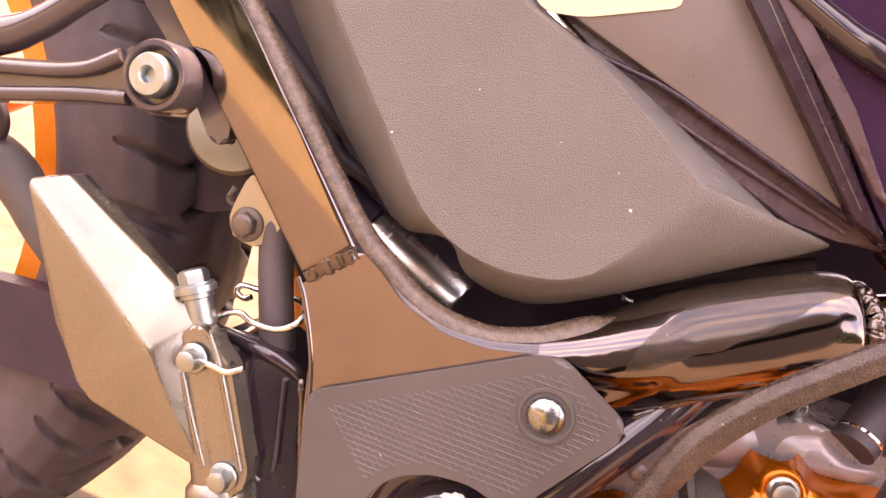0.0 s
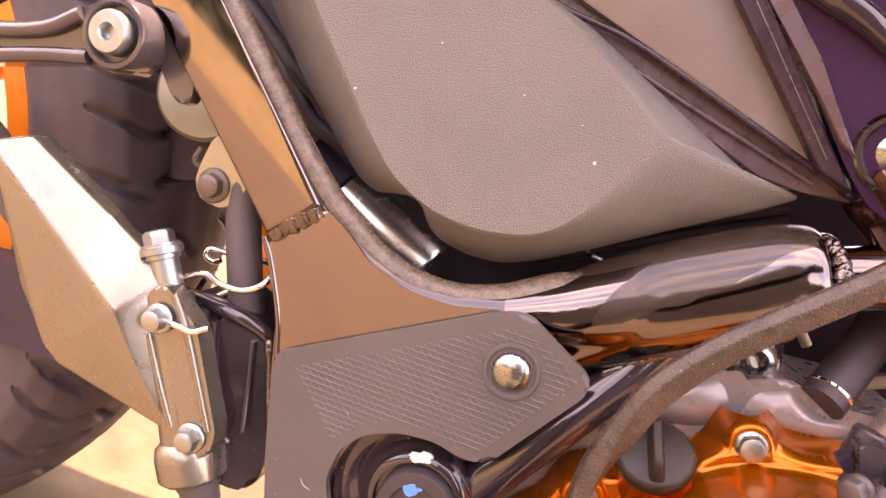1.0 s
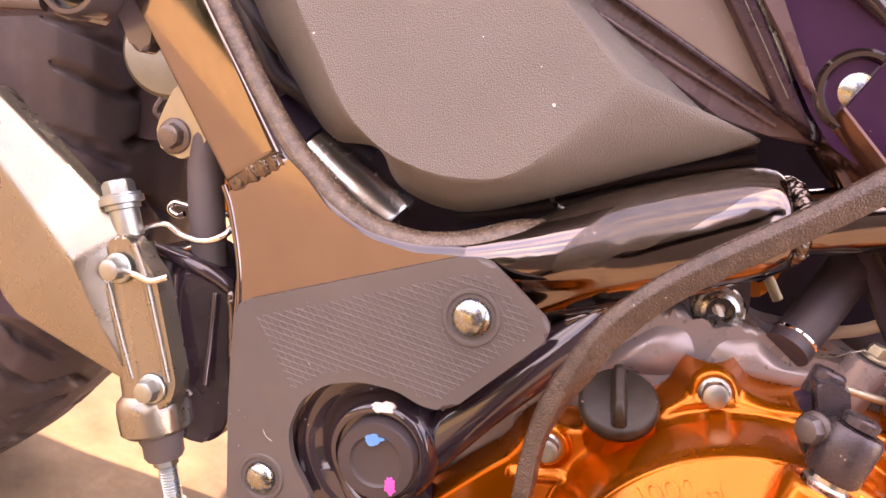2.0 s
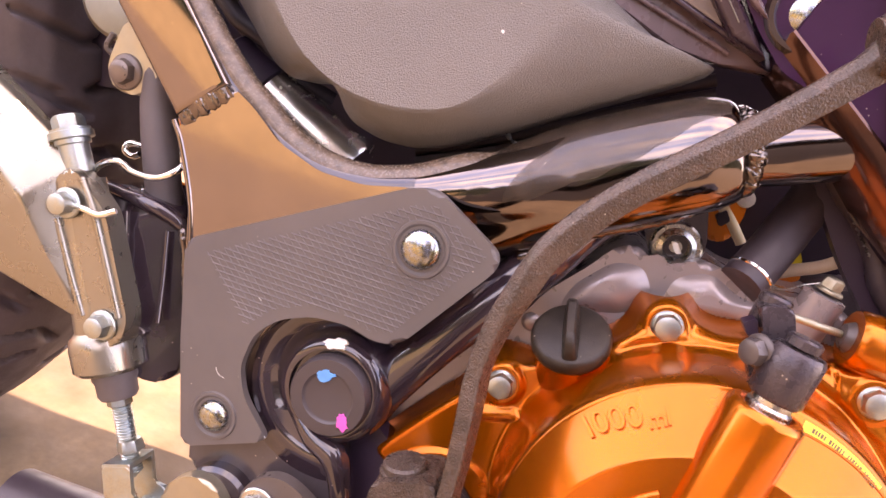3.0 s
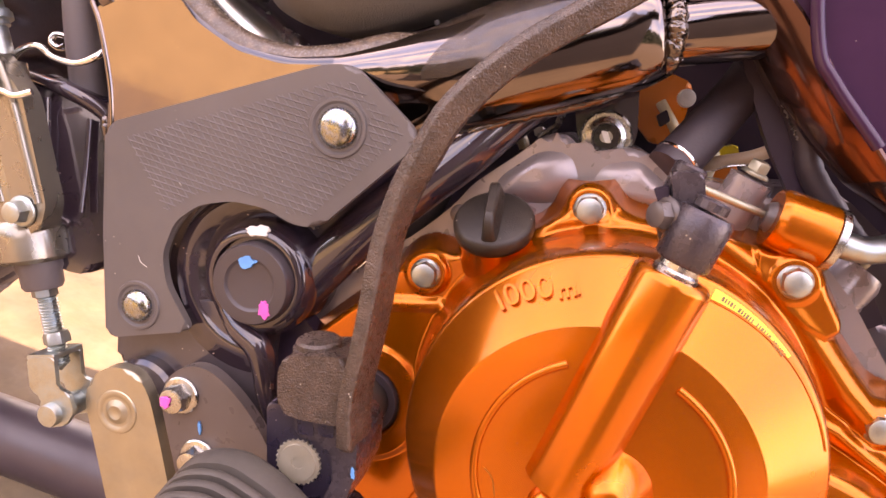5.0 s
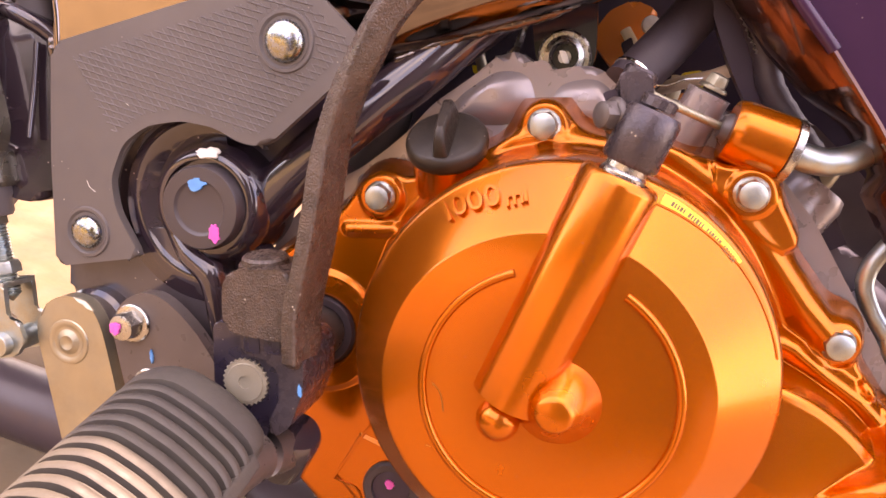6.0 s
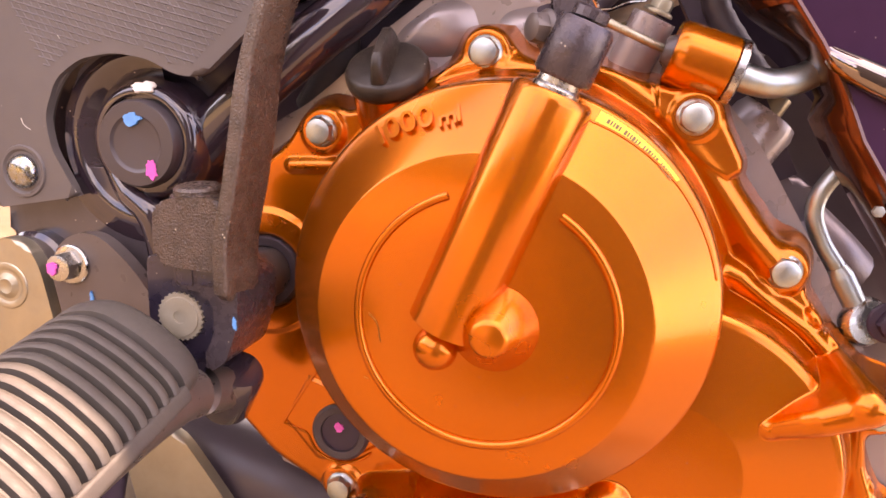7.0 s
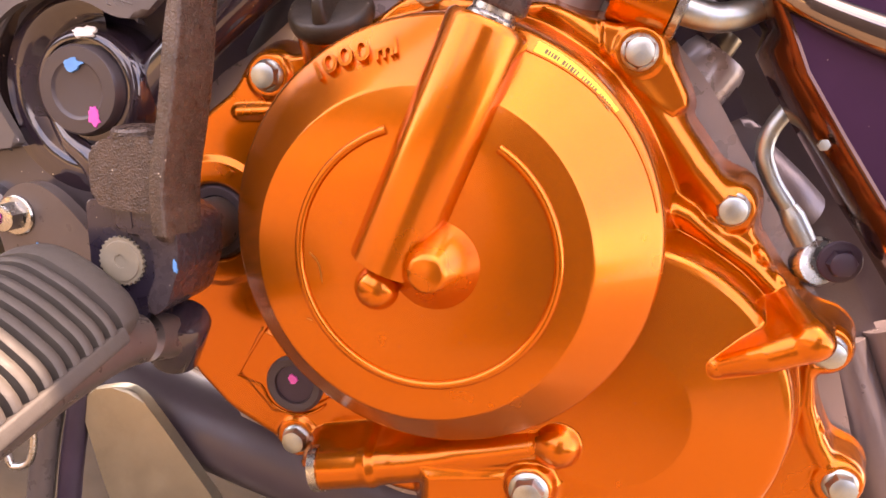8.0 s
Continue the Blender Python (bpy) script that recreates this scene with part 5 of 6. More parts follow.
part("bolt", lathe(bolt, (-0.1965, 0.2880, 0.6750), seg=36), M_ZINC, rail, "bright zinc socket bolt")

# bar beside the wheel
bar_w = part("wheel_side_bar", sweep([(-0.420, 0.350, 0.680), (-0.352, 0.348, 0.647), (-0.330, 0.346, 0.634), (-0.318, 0.345, 0.618), (-0.308, 0.346, 0.600), (-0.290, 0.350, 0.575), (-0.262, 0.355, 0.550)], [0.016, 0.0155, 0.014, 0.0125, 0.012, 0.012, 0.012], 20, 6), M_MATT, bike, "dark grey bar beside the rear wheel")
part("hose_loop", sweep([(-0.352, 0.340, 0.672), (-0.338, 0.338, 0.678), (-0.328, 0.338, 0.672), (-0.327, 0.340, 0.660), (-0.336, 0.344, 0.650)], 0.0030, 12), M_RUBBER, bar_w)

# ---- air box cover ----
edge = [(-0.236, 0.900), (-0.1502, 0.7057), (-0.1290, 0.6563), (-0.1034, 0.6111), (-0.0944, 0.6038), (-0.0879, 0.6036), (-0.0753, 0.6019), (-0.0709, 0.5966), (-0.0692, 0.5885), (-0.0642, 0.5818), (-0.0505, 0.5741),
        (-0.0344, 0.5704), (-0.0187, 0.5718), (0.0067, 0.5775), (0.0431, 0.5870), (0.0753, 0.5949), (0.0960, 0.6010), (0.0746, 0.6096), (0.0412, 0.6418), (0.0093, 0.6743), (-0.0309, 0.7050), (-0.150, 0.905)]
face = [(-0.205, 0.900), (-0.1209, 0.7087), (-0.1029, 0.6664), (-0.0865, 0.6280), (-0.0815, 0.6180), (-0.0772, 0.6115), (-0.0690, 0.6035), (-0.0640, 0.5995), (-0.0593, 0.5963), (-0.0520, 0.5930), (-0.0440, 0.5900),
        (-0.0343, 0.5876), (-0.0180, 0.5862), (-0.0060, 0.5893), (0.0080, 0.5985), (0.0230, 0.6110), (0.0375, 0.6245), (0.0300, 0.6345), (0.0157, 0.6539), (-0.0074, 0.6796), (-0.0380, 0.7043), (-0.158, 0.900)]
fe, ff = rounded(edge, 0.006, 4), rounded(face, 0.006, 4)


def mixed(a, b, t):
    return [(p[0] * (1 - t) + q[0] * t, p[1] * (1 - t) + q[1] * t) for p, q in zip(a, b)]


rings = [[Vector((x, 0.362, z)) for x, z in fe], [Vector((x, 0.3385, z)) for x, z in fe]]
for t, y in ((0.02, 0.3365), (0.06, 0.3345), (0.45, 0.3230), (0.86, 0.3132), (0.94, 0.3116), (1.0, 0.3110)):
    rings.append([Vector((x, y, z)) for x, z in mixed(fe, ff, t)])
airbox = part("air_box_cover", loft(rings), M_GRAIN, bike, "grained dark grey plastic air box cover", 50)
for sx, sz, s in ((0.009, 0.6165, 0.0007), (-0.0945, 0.6505, 0.0005), (-0.02, 0.645, 0.0003), (-0.055, 0.668, 0.0003), (0.004, 0.632, 0.00025)):
    blob(airbox, (sx, 0.3109, sz), (s, s), M_WHITE, "dust_speck", seed=int(abs(sx) * 9000), thick=0.00015)

# ---- tank side panel and front shroud ----
tank = part("tank_panel", prism([(-0.175, 0.90), (-0.040, 0.718), (0.099, 0.613), (0.056, 0.704), (-0.01, 0.84), (-0.05, 0.90)], 0.3300, 0.350, 0.002, 2), M_TANK, bike, "satin grey tank side panel with a cream decal")
# Unseen shell, widened so that its shadow falls on the footpeg.
tk = []
for y, f in ((0.262, 0.86), (0.268, 0.95), (0.285, 1.0), (0.62, 1.0), (0.645, 0.95), (0.655, 0.86)):
    tk.append([Vector((x, y, z)) for x, z in toward(rounded([(-0.070, 0.830), (0.10, 0.800), (0.40, 0.800), (0.42, 1.00), (0.20, 1.06), (-0.05, 0.98)], 0.04, 6), (0.17, 0.92), f)])
part("unseen_tank_shell", loft(tk), M_FAIRING, tank, "unseen plum fuel tank shell added to shade the footpeg", 60)
# Unseen seat, added to shade the ground and kept narrow over the shock.
seat = []
for y, f in ((0.362, 0.92), (0.372, 1.0), (0.515, 1.0), (0.525, 0.92)):
    seat.append([Vector((x, y, z)) for x, z in toward(rounded([(-0.80, 1.12), (-0.30, 0.90), (-0.10, 0.86), (-0.05, 0.93), (-0.28, 0.98), (-0.80, 1.20)], 0.02, 4), (-0.4, 0.98), f)])
part("unseen_seat_base", loft(seat), M_BLACK, bike, "unseen black seat base added to shade the ground", 60)
part("decal", prism(rounded([(-0.030, 0.7035), (-0.012, 0.7000), (0.030, 0.7020), (0.020, 0.760), (-0.060, 0.755)], 0.006), 0.3292, 0.3305, 0.0), M_CREAM, tank, "cream decal")
part("inner_band", prism([(-0.155, 0.910), (-0.024, 0.703), (0.018, 0.658), (0.076, 0.609), (0.096, 0.603), (0.116, 0.598), (0.101, 0.613), (0.059, 0.6455), (0.016, 0.6780), (-0.040, 0.7200), (-0.170, 0.910)], 0.3370, 0.3480, 0.002, 3), M_BAND, tank, "plum band below the panel")
part("lower_strip", sweep([(-0.175, 0.3320, 0.905), (-0.042, 0.3310, 0.7165), (0.030, 0.3305, 0.6640), (0.100, 0.3305, 0.6110)], 0.0014, 12, 6), M_TRIM, tank, "gloss black trim strip")
part("lower_strip", sweep([(-0.165, 0.3360, 0.905), (-0.036, 0.3350, 0.7055), (0.030, 0.3350, 0.6535), (0.098, 0.3350, 0.6070)], 0.0011, 12, 6), M_BAND, tank)
part("side_strip", prism([(-0.02, 0.880), (0.054, 0.703), (0.097, 0.612), (0.110, 0.603), (0.0660, 0.703), (0.0, 0.880)], 0.3220, 0.340, 0.002, 3), M_TRIM, tank, "gloss black trim strip")
part("trim_line", sweep([(-0.010, 0.3218, 0.860), (0.0660, 0.3218, 0.6915), (0.0995, 0.3218, 0.6170)], 0.00028, 6, 2), M_SILVER, tank)
part("panel_fold", prism([(0.030, 0.770), (0.0702, 0.6906), (0.0881, 0.6570), (0.1040, 0.6235), (0.1104, 0.6168), (0.0955, 0.6568), (0.0784, 0.6902), (0.038, 0.770)], 0.3205, 0.330, 0.0014, 3), M_BAND, tank)
# Added gloss swell stands in for a pale reflection on the panel.
part("tank_reflection_swell", sweep([(0.040, 0.3240, 0.735), (0.0869, 0.3215, 0.6900), (0.0990, 0.3205, 0.6800), (0.1130, 0.3205, 0.6685), (0.135, 0.323, 0.645)], [0.004, 0.0058, 0.0062, 0.0055, 0.003], 24), M_GLOSS, tank)
outer = [(0.066, 0.710), (0.108, 0.612), (0.116, 0.598), (0.130, 0.588), (0.170, 0.640), (0.140, 0.750), (0.045, 0.750)]
shroud = part("front_shroud", prism(rounded(outer, 0.004), 0.3240, 0.345, 0.004, 4), M_FAIRING, bike, "dark plum gloss front shroud panel")
near = [(0.113, 0.598), (0.124, 0.582), (0.141, 0.558), (0.152, 0.538), (0.163, 0.522), (0.177, 0.506), (0.192, 0.494), (0.1985, 0.485), (0.2030, 0.475), (0.2010, 0.467), (0.2070, 0.455), (0.2200, 0.433), (0.2320, 0.413), (0.2430, 0.396), (0.300, 0.300)]
crest = [(0.118, 0.612), (0.133, 0.592), (0.151, 0.568), (0.161, 0.550), (0.174, 0.528), (0.187, 0.508), (0.1965, 0.493), (0.2015, 0.484), (0.2062, 0.474), (0.2090, 0.467), (0.2125, 0.458), (0.2255, 0.436), (0.2360, 0.419), (0.2460, 0.403), (0.306, 0.304)]
rings = []
for (ax, az), (bx, bz) in zip(near, crest):
    rings.append([Vector(p) for p in ((ax - 0.001, 0.3440, az - 0.001), (ax, 0.3300, az), (bx - 0.0006, 0.3195, bz - 0.0004), (bx + 0.0004, 0.3186, bz + 0.0003), (bx + 0.0014, 0.3192, bz + 0.0010), (bx + 0.0014, 0.3440, bz + 0.0010))])
part("edge_strip", loft(rings[:6]), M_EDGE, shroud, "gloss black shroud edge", 50)
part("edge_strip", loft(rings[5:]), M_EDGE, shroud, "gloss black shroud edge with the orange reflection in its colour", 50)
skin = [(x + 0.0010, z + 0.0007) for x, z in crest] + [(0.450, 0.300), (0.450, 0.86), (0.10, 0.86), (0.100, 0.74), (0.150, 0.650)]
part("shroud_skin", prism(skin, 0.3200, 0.340, 0.0010, 2), M_FAIRING, shroud)
part("shroud_bead", sweep([(0.150, 0.3190, 0.700), (0.1545, 0.3180, 0.600), (0.1570, 0.3170, 0.558), (0.1630, 0.3170, 0.5440), (0.180, 0.3180, 0.520)], 0.0026, 14), M_FAIRING, shroud)
# Mirror-like frame paint here gives the plum panel its bright sky streak.
part("shroud_highlight_crease", sweep([(0.198, 0.3230, 0.492), (0.208, 0.3200, 0.4835), (0.238, 0.3185, 0.4690), (0.300, 0.317, 0.445), (0.36, 0.316, 0.42)], [0.002, 0.0050, 0.0066, 0.008, 0.008], 28), M_FRAME, shroud)
part("bolt_cup", lathe([(0.0165, -0.014), (0.0165, 0.0), (0.0150, 0.0018), (0.0132, 0.0018), (0.0120, 0.0), (0.0112, -0.006), (0, -0.006)], (0.1250, 0.3235, 0.6190), seg=44), M_FRAME, shroud)
button_bolt(shroud, (0.1250, 0.3270, 0.6190), 0.0092, 0.0050, label="domed zinc bolt")
part("clip_nut", lathe([(0.0, 0.0), (0.0022, 0.0), (0.0022, 0.002), (0.0, 0.0024)], (0.2210, 0.3235, 0.4330), seg=6), M_ZINC, shroud)

# ---- engine cases behind the cover ----
case = [(-0.061, 0.431), (-0.0480, 0.4500), (-0.0400, 0.4570), (-0.0250, 0.4690), (-0.0100, 0.4760), (0.0044, 0.4860), (0.0145, 0.4940), (0.0230, 0.5035), (0.0340, 0.5105), (0.0465, 0.5185), (0.0555, 0.5260), (0.066, 0.526), (0.072, 0.517), (0.095, 0.520), (0.112, 0.508), (0.150, 0.500), (0.185, 0.455), (0.215, 0.400), (0.235, 0.36), (0.250, 0.300), (0.245, 0.262), (0.05, 0.262), (-0.04, 0.300), (-0.060, 0.35)]
engine = part("engine_case", prism(rounded(case, 0.006), 0.3480, 0.560, 0.012, 6), M_CAST, bike, "grey cast alloy engine case")
for cx, cz, r, y in ((0.0165, 0.4890, 0.0050, 0.350), (-0.0075, 0.4680, 0.0055, 0.3490)):
    part("case_lump", lathe([(r * 1.25, -0.02), (r * 1.15, -0.002), (r * 0.9, 0.0025), (r * 0.5, 0.004), (0, 0.0045)], (cx, y, cz), seg=30), M_CAST, engine)


def bulge(outline, centre, y, h):
    """A soft swelling of the casting."""
    rings = []
    for k in range(9):
        t = k / 8
        rings.append([Vector((x, y + 0.003 - (h + 0.003) * math.sin(0.5 * math.pi * t), z)) for x, z in toward(rounded(outline, 0.006, 5), centre, 1.22 - 0.98 * t)])
    return part("case_bulge", loft(rings), M_CAST, engine, angle=89)


bulge([(0.028, 0.495), (0.035, 0.507), (0.054, 0.519), (0.068, 0.517), (0.072, 0.503), (0.060, 0.494)], (0.050, 0.508), 0.3485, 0.0060)
bulge([(0.072, 0.498), (0.080, 0.513), (0.097, 0.515), (0.108, 0.504), (0.125, 0.498), (0.118, 0.490)], (0.096, 0.502), 0.3485, 0.0050)
SA = Vector((0.62, 0.05, 0.78)).normalized()
part("starter_motor", lathe([(0.0, -0.045), (0.0150, -0.045), (0.0155, -0.040), (0.0155, 0.006), (0.0140, 0.010), (0, 0.011)], (0.1830, 0.366, 0.4600), SA, 36), M_CAST, engine, "grey cylindrical housing")
part("brass_fitting", lathe([(0.0, 0.010), (0.0052, 0.010), (0.0056, 0.013), (0.0050, 0.019), (0, 0.019)], (0.1830, 0.366, 0.4600), SA, 18), M_GOLD, engine, "brass-coloured fitting")
part("cable_block", lathe([(0.0, -0.012), (0.0085, -0.012), (0.0090, -0.010), (0.0090, 0.012), (0, 0.013)], (0.1360, 0.3450, 0.4960), (0.45, -0.1, 0.88), 28), M_CAST, engine)
flange_bolt(engine, (0.1425, 0.3440, 0.5080), (0.45, -0.1, 0.88), 0.008, 0.006, 0.006, mat=M_GOLD)
front = [(0.181, 0.440), (0.205, 0.442), (0.225, 0.415), (0.238, 0.395), (0.262, 0.345), (0.285, 0.300), (0.285, 0.24), (0.22, 0.24), (0.205, 0.36)]
part("cylinder_block", prism(rounded(front, 0.006), 0.3650, 0.50, 0.008, 5), M_DARKCAST, engine)
for k, (x0, z0, x1, z1, r) in enumerate(((0.246, 0.345, 0.275, 0.255, 0.010), (0.262, 0.352, 0.292, 0.262, 0.009), (0.205, 0.420, 0.224, 0.400, 0.013))):
    part("case_column", sweep([(x0, 0.366, z0), ((x0 + x1) / 2, 0.362, (z0 + z1) / 2), (x1, 0.366, z1)], r, 18), M_DARKCAST, engine)
head = [(0.150, 0.500), (0.186, 0.500), (0.215, 0.470), (0.262, 0.395), (0.300, 0.320), (0.305, 0.240), (0.200, 0.260)]
part("cylinder_head", prism(rounded(head, 0.010), 0.3900, 0.500, 0.008, 4), M_DARKCAST, engine)
part("oil_pipe", sweep([(0.2230, 0.3500, 0.4560), (0.2150, 0.3500, 0.4460), (0.2085, 0.3500, 0.4365), (0.2068, 0.3500, 0.4270), (0.2105, 0.3500, 0.4160), (0.2160, 0.3500, 0.4070), (0.2200, 0.3500, 0.3990)], 0.0036, 18), M_ZINC, engine, "thin bent steel oil pipe")
part("pipe_sleeve", sweep([(0.2165, 0.3500, 0.4060), (0.2185, 0.3500, 0.4020), (0.2215, 0.3500, 0.3960), (0.2245, 0.3500, 0.3900)], [0.0040, 0.0052, 0.0052, 0.0050], 18), M_ZINC, engine)
part("banjo", lathe([(0.0, -0.008), (0.0095, -0.008), (0.0104, -0.006), (0.0104, 0.004), (0.0090, 0.0065), (0, 0.007)], (0.2275, 0.3520, 0.3835), (0.35, -1, 0.1), 32), M_STEEL, engine)
flange_bolt(engine, (0.2360, 0.3440, 0.3850), af=0.0100, height=0.006, flange=0.0085, mat=M_BLACK, label="black hexagon bolt")

# ---- hoses and cables round the engine top ----
bh = part("breather_hose", sweep([(0.1080, 0.345, 0.510), (0.1170, 0.352, 0.519), (0.1300, 0.362, 0.533), (0.1440, 0.374, 0.550), (0.1540, 0.388, 0.572), (0.160, 0.40, 0.62)], 0.0102, 30), M_RUBBER, bike, "thick black rubber breather hose")
part("hose_clamp", lathe([(0.0102, -0.0008), (0.0107, -0.0005), (0.0107, 0.0005), (0.0102, 0.0008)], (0.1120, 0.3480, 0.5140), (0.7, 0.5, 0.75), 36), M_CHROME, bh, "thin wire clamp")
part("clamp_tail", sweep([(0.1200, 0.3380, 0.5100), (0.1250, 0.3370, 0.5100), (0.1310, 0.337, 0.5120), (0.138, 0.34, 0.5125)], 0.0003, 6), M_STEEL, bh)
part("vent_tube", sweep([(0.118, 0.375, 0.508), (0.132, 0.372, 0.512), (0.147, 0.370, 0.515), (0.164, 0.370, 0.522)], 0.0030, 12), M_TAN, bike, "thin tan-pink vent tube")
db = part("radiator_bracket", sweep([(0.138, 0.366, 0.580), (0.147, 0.364, 0.552), (0.157, 0.362, 0.522), (0.172, 0.362, 0.490), (0.195, 0.365, 0.440)], 0.0075, 4, 6, [(-1, -0.5), (1, -0.5), (1, 0.5), (-1, 0.5)]), M_BLACK, bike, "black steel strip bracket with a zip tie")
part("zip_tie", sweep([(0.1470 + 0.0130 * k / 24 + (0.0005 if k % 2 else -0.0005), 0.3520, 0.5510 - 0.0290 * k / 24) for k in range(25)], 0.0005, 6, 1), M_STEEL, db)
part("sheath", sweep([(0.1460, 0.358, 0.5600), (0.1515, 0.358, 0.5480), (0.1580, 0.357, 0.5380), (0.1640, 0.356, 0.5220), (0.1670, 0.355, 0.5080), (0.1780, 0.354, 0.4900), (0.1880, 0.354, 0.4760)], [0.0058 if k % 2 else 0.0053 for k in range(61)], 14), M_RUBBER, db, "corrugated black cable sheath")
oc = part("far_engine_mount", prism(rounded([(0.090, 0.538), (0.100, 0.551), (0.112, 0.556), (0.124, 0.550), (0.121, 0.534), (0.114, 0.520), (0.104, 0.519)], 0.003), 0.420, 0.45, 0.004, 3), M_ORANGE_FLAT, bike, "orange engine mount on the far side")
part("spacer", lathe([(0.0, 0.0), (0.0042, 0.0), (0.0048, 0.002), (0.0042, 0.006), (0, 0.007)], (0.1205, 0.418, 0.5425), seg=20), M_WHITE, oc, "small white spacer")
part("strut", sweep([(0.108, 0.418, 0.541), (0.114, 0.416, 0.530), (0.119, 0.416, 0.519)], 0.0028, 12), M_CREAM, oc)
part("clip", prism(rounded([(0.106, 0.534), (0.111, 0.537), (0.113, 0.531), (0.108, 0.528)], 0.001), 0.413, 0.420, 0.001, 2), M_BLACK, oc)
br = part("hanging_terminal", lathe([(0.0, 0.0), (0.0026, 0.0), (0.0030, 0.001), (0.0026, 0.007), (0.0030, 0.0085), (0.0028, 0.012), (0.0, 0.012)], (0.0390, 0.380, 0.5300), (0.30, 0, -0.95), 14), M_GOLD, bike, "small brass cable terminal")
part("wire", sweep([(0.0390, 0.380, 0.5300), (0.0360, 0.381, 0.537), (0.034, 0.384, 0.546)], 0.0006, 6), M_STEEL, br)
part("bracket_tab", sweep([(0.050, 0.378, 0.524), (0.058, 0.374, 0.529), (0.062, 0.370, 0.537), (0.064, 0.368, 0.545)], 0.0018, 8), M_STEEL, br)
part("drain_hose", sweep([(-0.018, 0.372, 0.474), (-0.006, 0.368, 0.488), (0.001, 0.368, 0.503), (-0.004, 0.374, 0.522), (-0.010, 0.384, 0.545)], 0.0085, 20), M_HOSE, bike, "short black rubber drain hose behind the lever")
# small connectors behind the clutch cable
wc = part("wiring_connector", prism(rounded([(0.1350, 0.5180), (0.1440, 0.5190), (0.1455, 0.5110), (0.1380, 0.5090)], 0.0015), 0.400, 0.412, 0.0015, 2), M_YELLOW, bike, "small yellow wiring connector")
part("socket", prism(rounded([(0.1300, 0.5080), (0.1440, 0.5095), (0.1450, 0.5030), (0.1320, 0.5000)], 0.0015), 0.400, 0.414, 0.0015, 2), M_ORANGE_FLAT, wc, "orange connector socket")
part("plug_end", prism(rounded([(0.0445, 0.5285), (0.0495, 0.5290), (0.0500, 0.5250), (0.0455, 0.5240)], 0.0008), 0.398, 0.404, 0.0008, 2), M_WHITE, wc, "small white plug end")
part("plug_end", prism(rounded([(0.0325, 0.5245), (0.0372, 0.5240), (0.0368, 0.5205), (0.0335, 0.5202)], 0.0008), 0.398, 0.404, 0.0008, 2), M_YELLOW, wc, "small yellow plug end")
part("sleeve", sweep([(0.1330, 0.398, 0.5160), (0.1310, 0.396, 0.5080), (0.1270, 0.395, 0.4990)], 0.0030, 12), M_CREAM, wc)
# dark cables under the air box
for k, z in enumerate((0.570, 0.576, 0.583)):
    cb = part("wiring_cable", sweep([(-0.05, 0.392, z - 0.006), (0.00, 0.388, z), (0.05, 0.386, z + 0.010), (0.10, 0.386, z + 0.018)], 0.0032, 10), M_RUBBER, bike, "black wiring cable under the air box")
part("cable_end", sweep([(0.012, 0.360, 0.570), (0.006, 0.355, 0.574), (0.004, 0.352, 0.581)], 0.0012, 8), M_STEEL, cb)

# black hoses in the gap behind the upright beam
for pts, r in (([(-0.190, 0.385, 0.720), (-0.157, 0.375, 0.678), (-0.149, 0.372, 0.667), (-0.140, 0.372, 0.656), (-0.124, 0.375, 0.648), (-0.080, 0.390, 0.640)], 0.0042),
               ([(-0.170, 0.385, 0.690), (-0.151, 0.376, 0.658), (-0.142, 0.374, 0.641), (-0.127, 0.374, 0.630), (-0.115, 0.376, 0.620), (-0.080, 0.390, 0.606)], 0.0048),
               ([(-0.160, 0.390, 0.655), (-0.140, 0.382, 0.634), (-0.121, 0.380, 0.615), (-0.095, 0.390, 0.598)], 0.0036)):
    part("vent_hose", sweep(pts, r, 14, 6), M_RUBBER, bike, "thin black hose behind the frame")

# ---- shock, swingarm, wheel, inner panels ----
D1 = Vector((0.75, 0.0, -0.66)).normalized()
SH = (-0.1285, 0.3820, 0.6010)
shock = part("rear_shock", lathe([(0.0, 0.0), (0.0128, 0.0), (0.0166, 0.0012), (0.0166, 0.0120), (0.0172, 0.0126), (0.0172, 0.0600), (0.0160, 0.062), (0.0, 0.062)], SH, D1, 56), M_SATIN, bike, "bright polished rear shock body")
part("shock_cap", lathe([(0.0, -0.030), (0.0150, -0.030), (0.0170, -0.028), (0.0170, -0.003), (0.0160, -0.001), (0.010, 0.0005)], SH, D1, 40), M_BLACK, shock)
part("reservoir_plate", lathe([(0.0285, -0.004), (0.0285, 0.0), (0.0265, 0.002), (0, 0.002)], (-0.2120, 0.385, 0.6600), (0.2, -1, 0.1), 40), M_GOLD, shock, "pale tan round end plate")
swing = [(-0.640, 0.632), (-0.341, 0.571), (-0.200, 0.545), (-0.160, 0.520), (-0.160, 0.484), (-0.2377, 0.4990), (-0.277, 0.504), (-0.345, 0.5205), (-0.640, 0.588)]
part("swingarm", prism(rounded(swing, 0.006), 0.3470, 0.3630, 0.004, 4), M_BLACK, bike, "black box-section swingarm")
WX, WZ = -0.549, 0.660
tyre_prof = [(0.222, -0.062), (0.232, -0.070), (0.258, -0.076), (0.279, -0.0755), (0.293, -0.066), (0.303, -0.048), (0.309, -0.024), (0.311, 0.0), (0.309, 0.024), (0.303, 0.048), (0.293, 0.066), (0.279, 0.0755), (0.258, 0.076), (0.232, 0.070), (0.222, 0.062)]
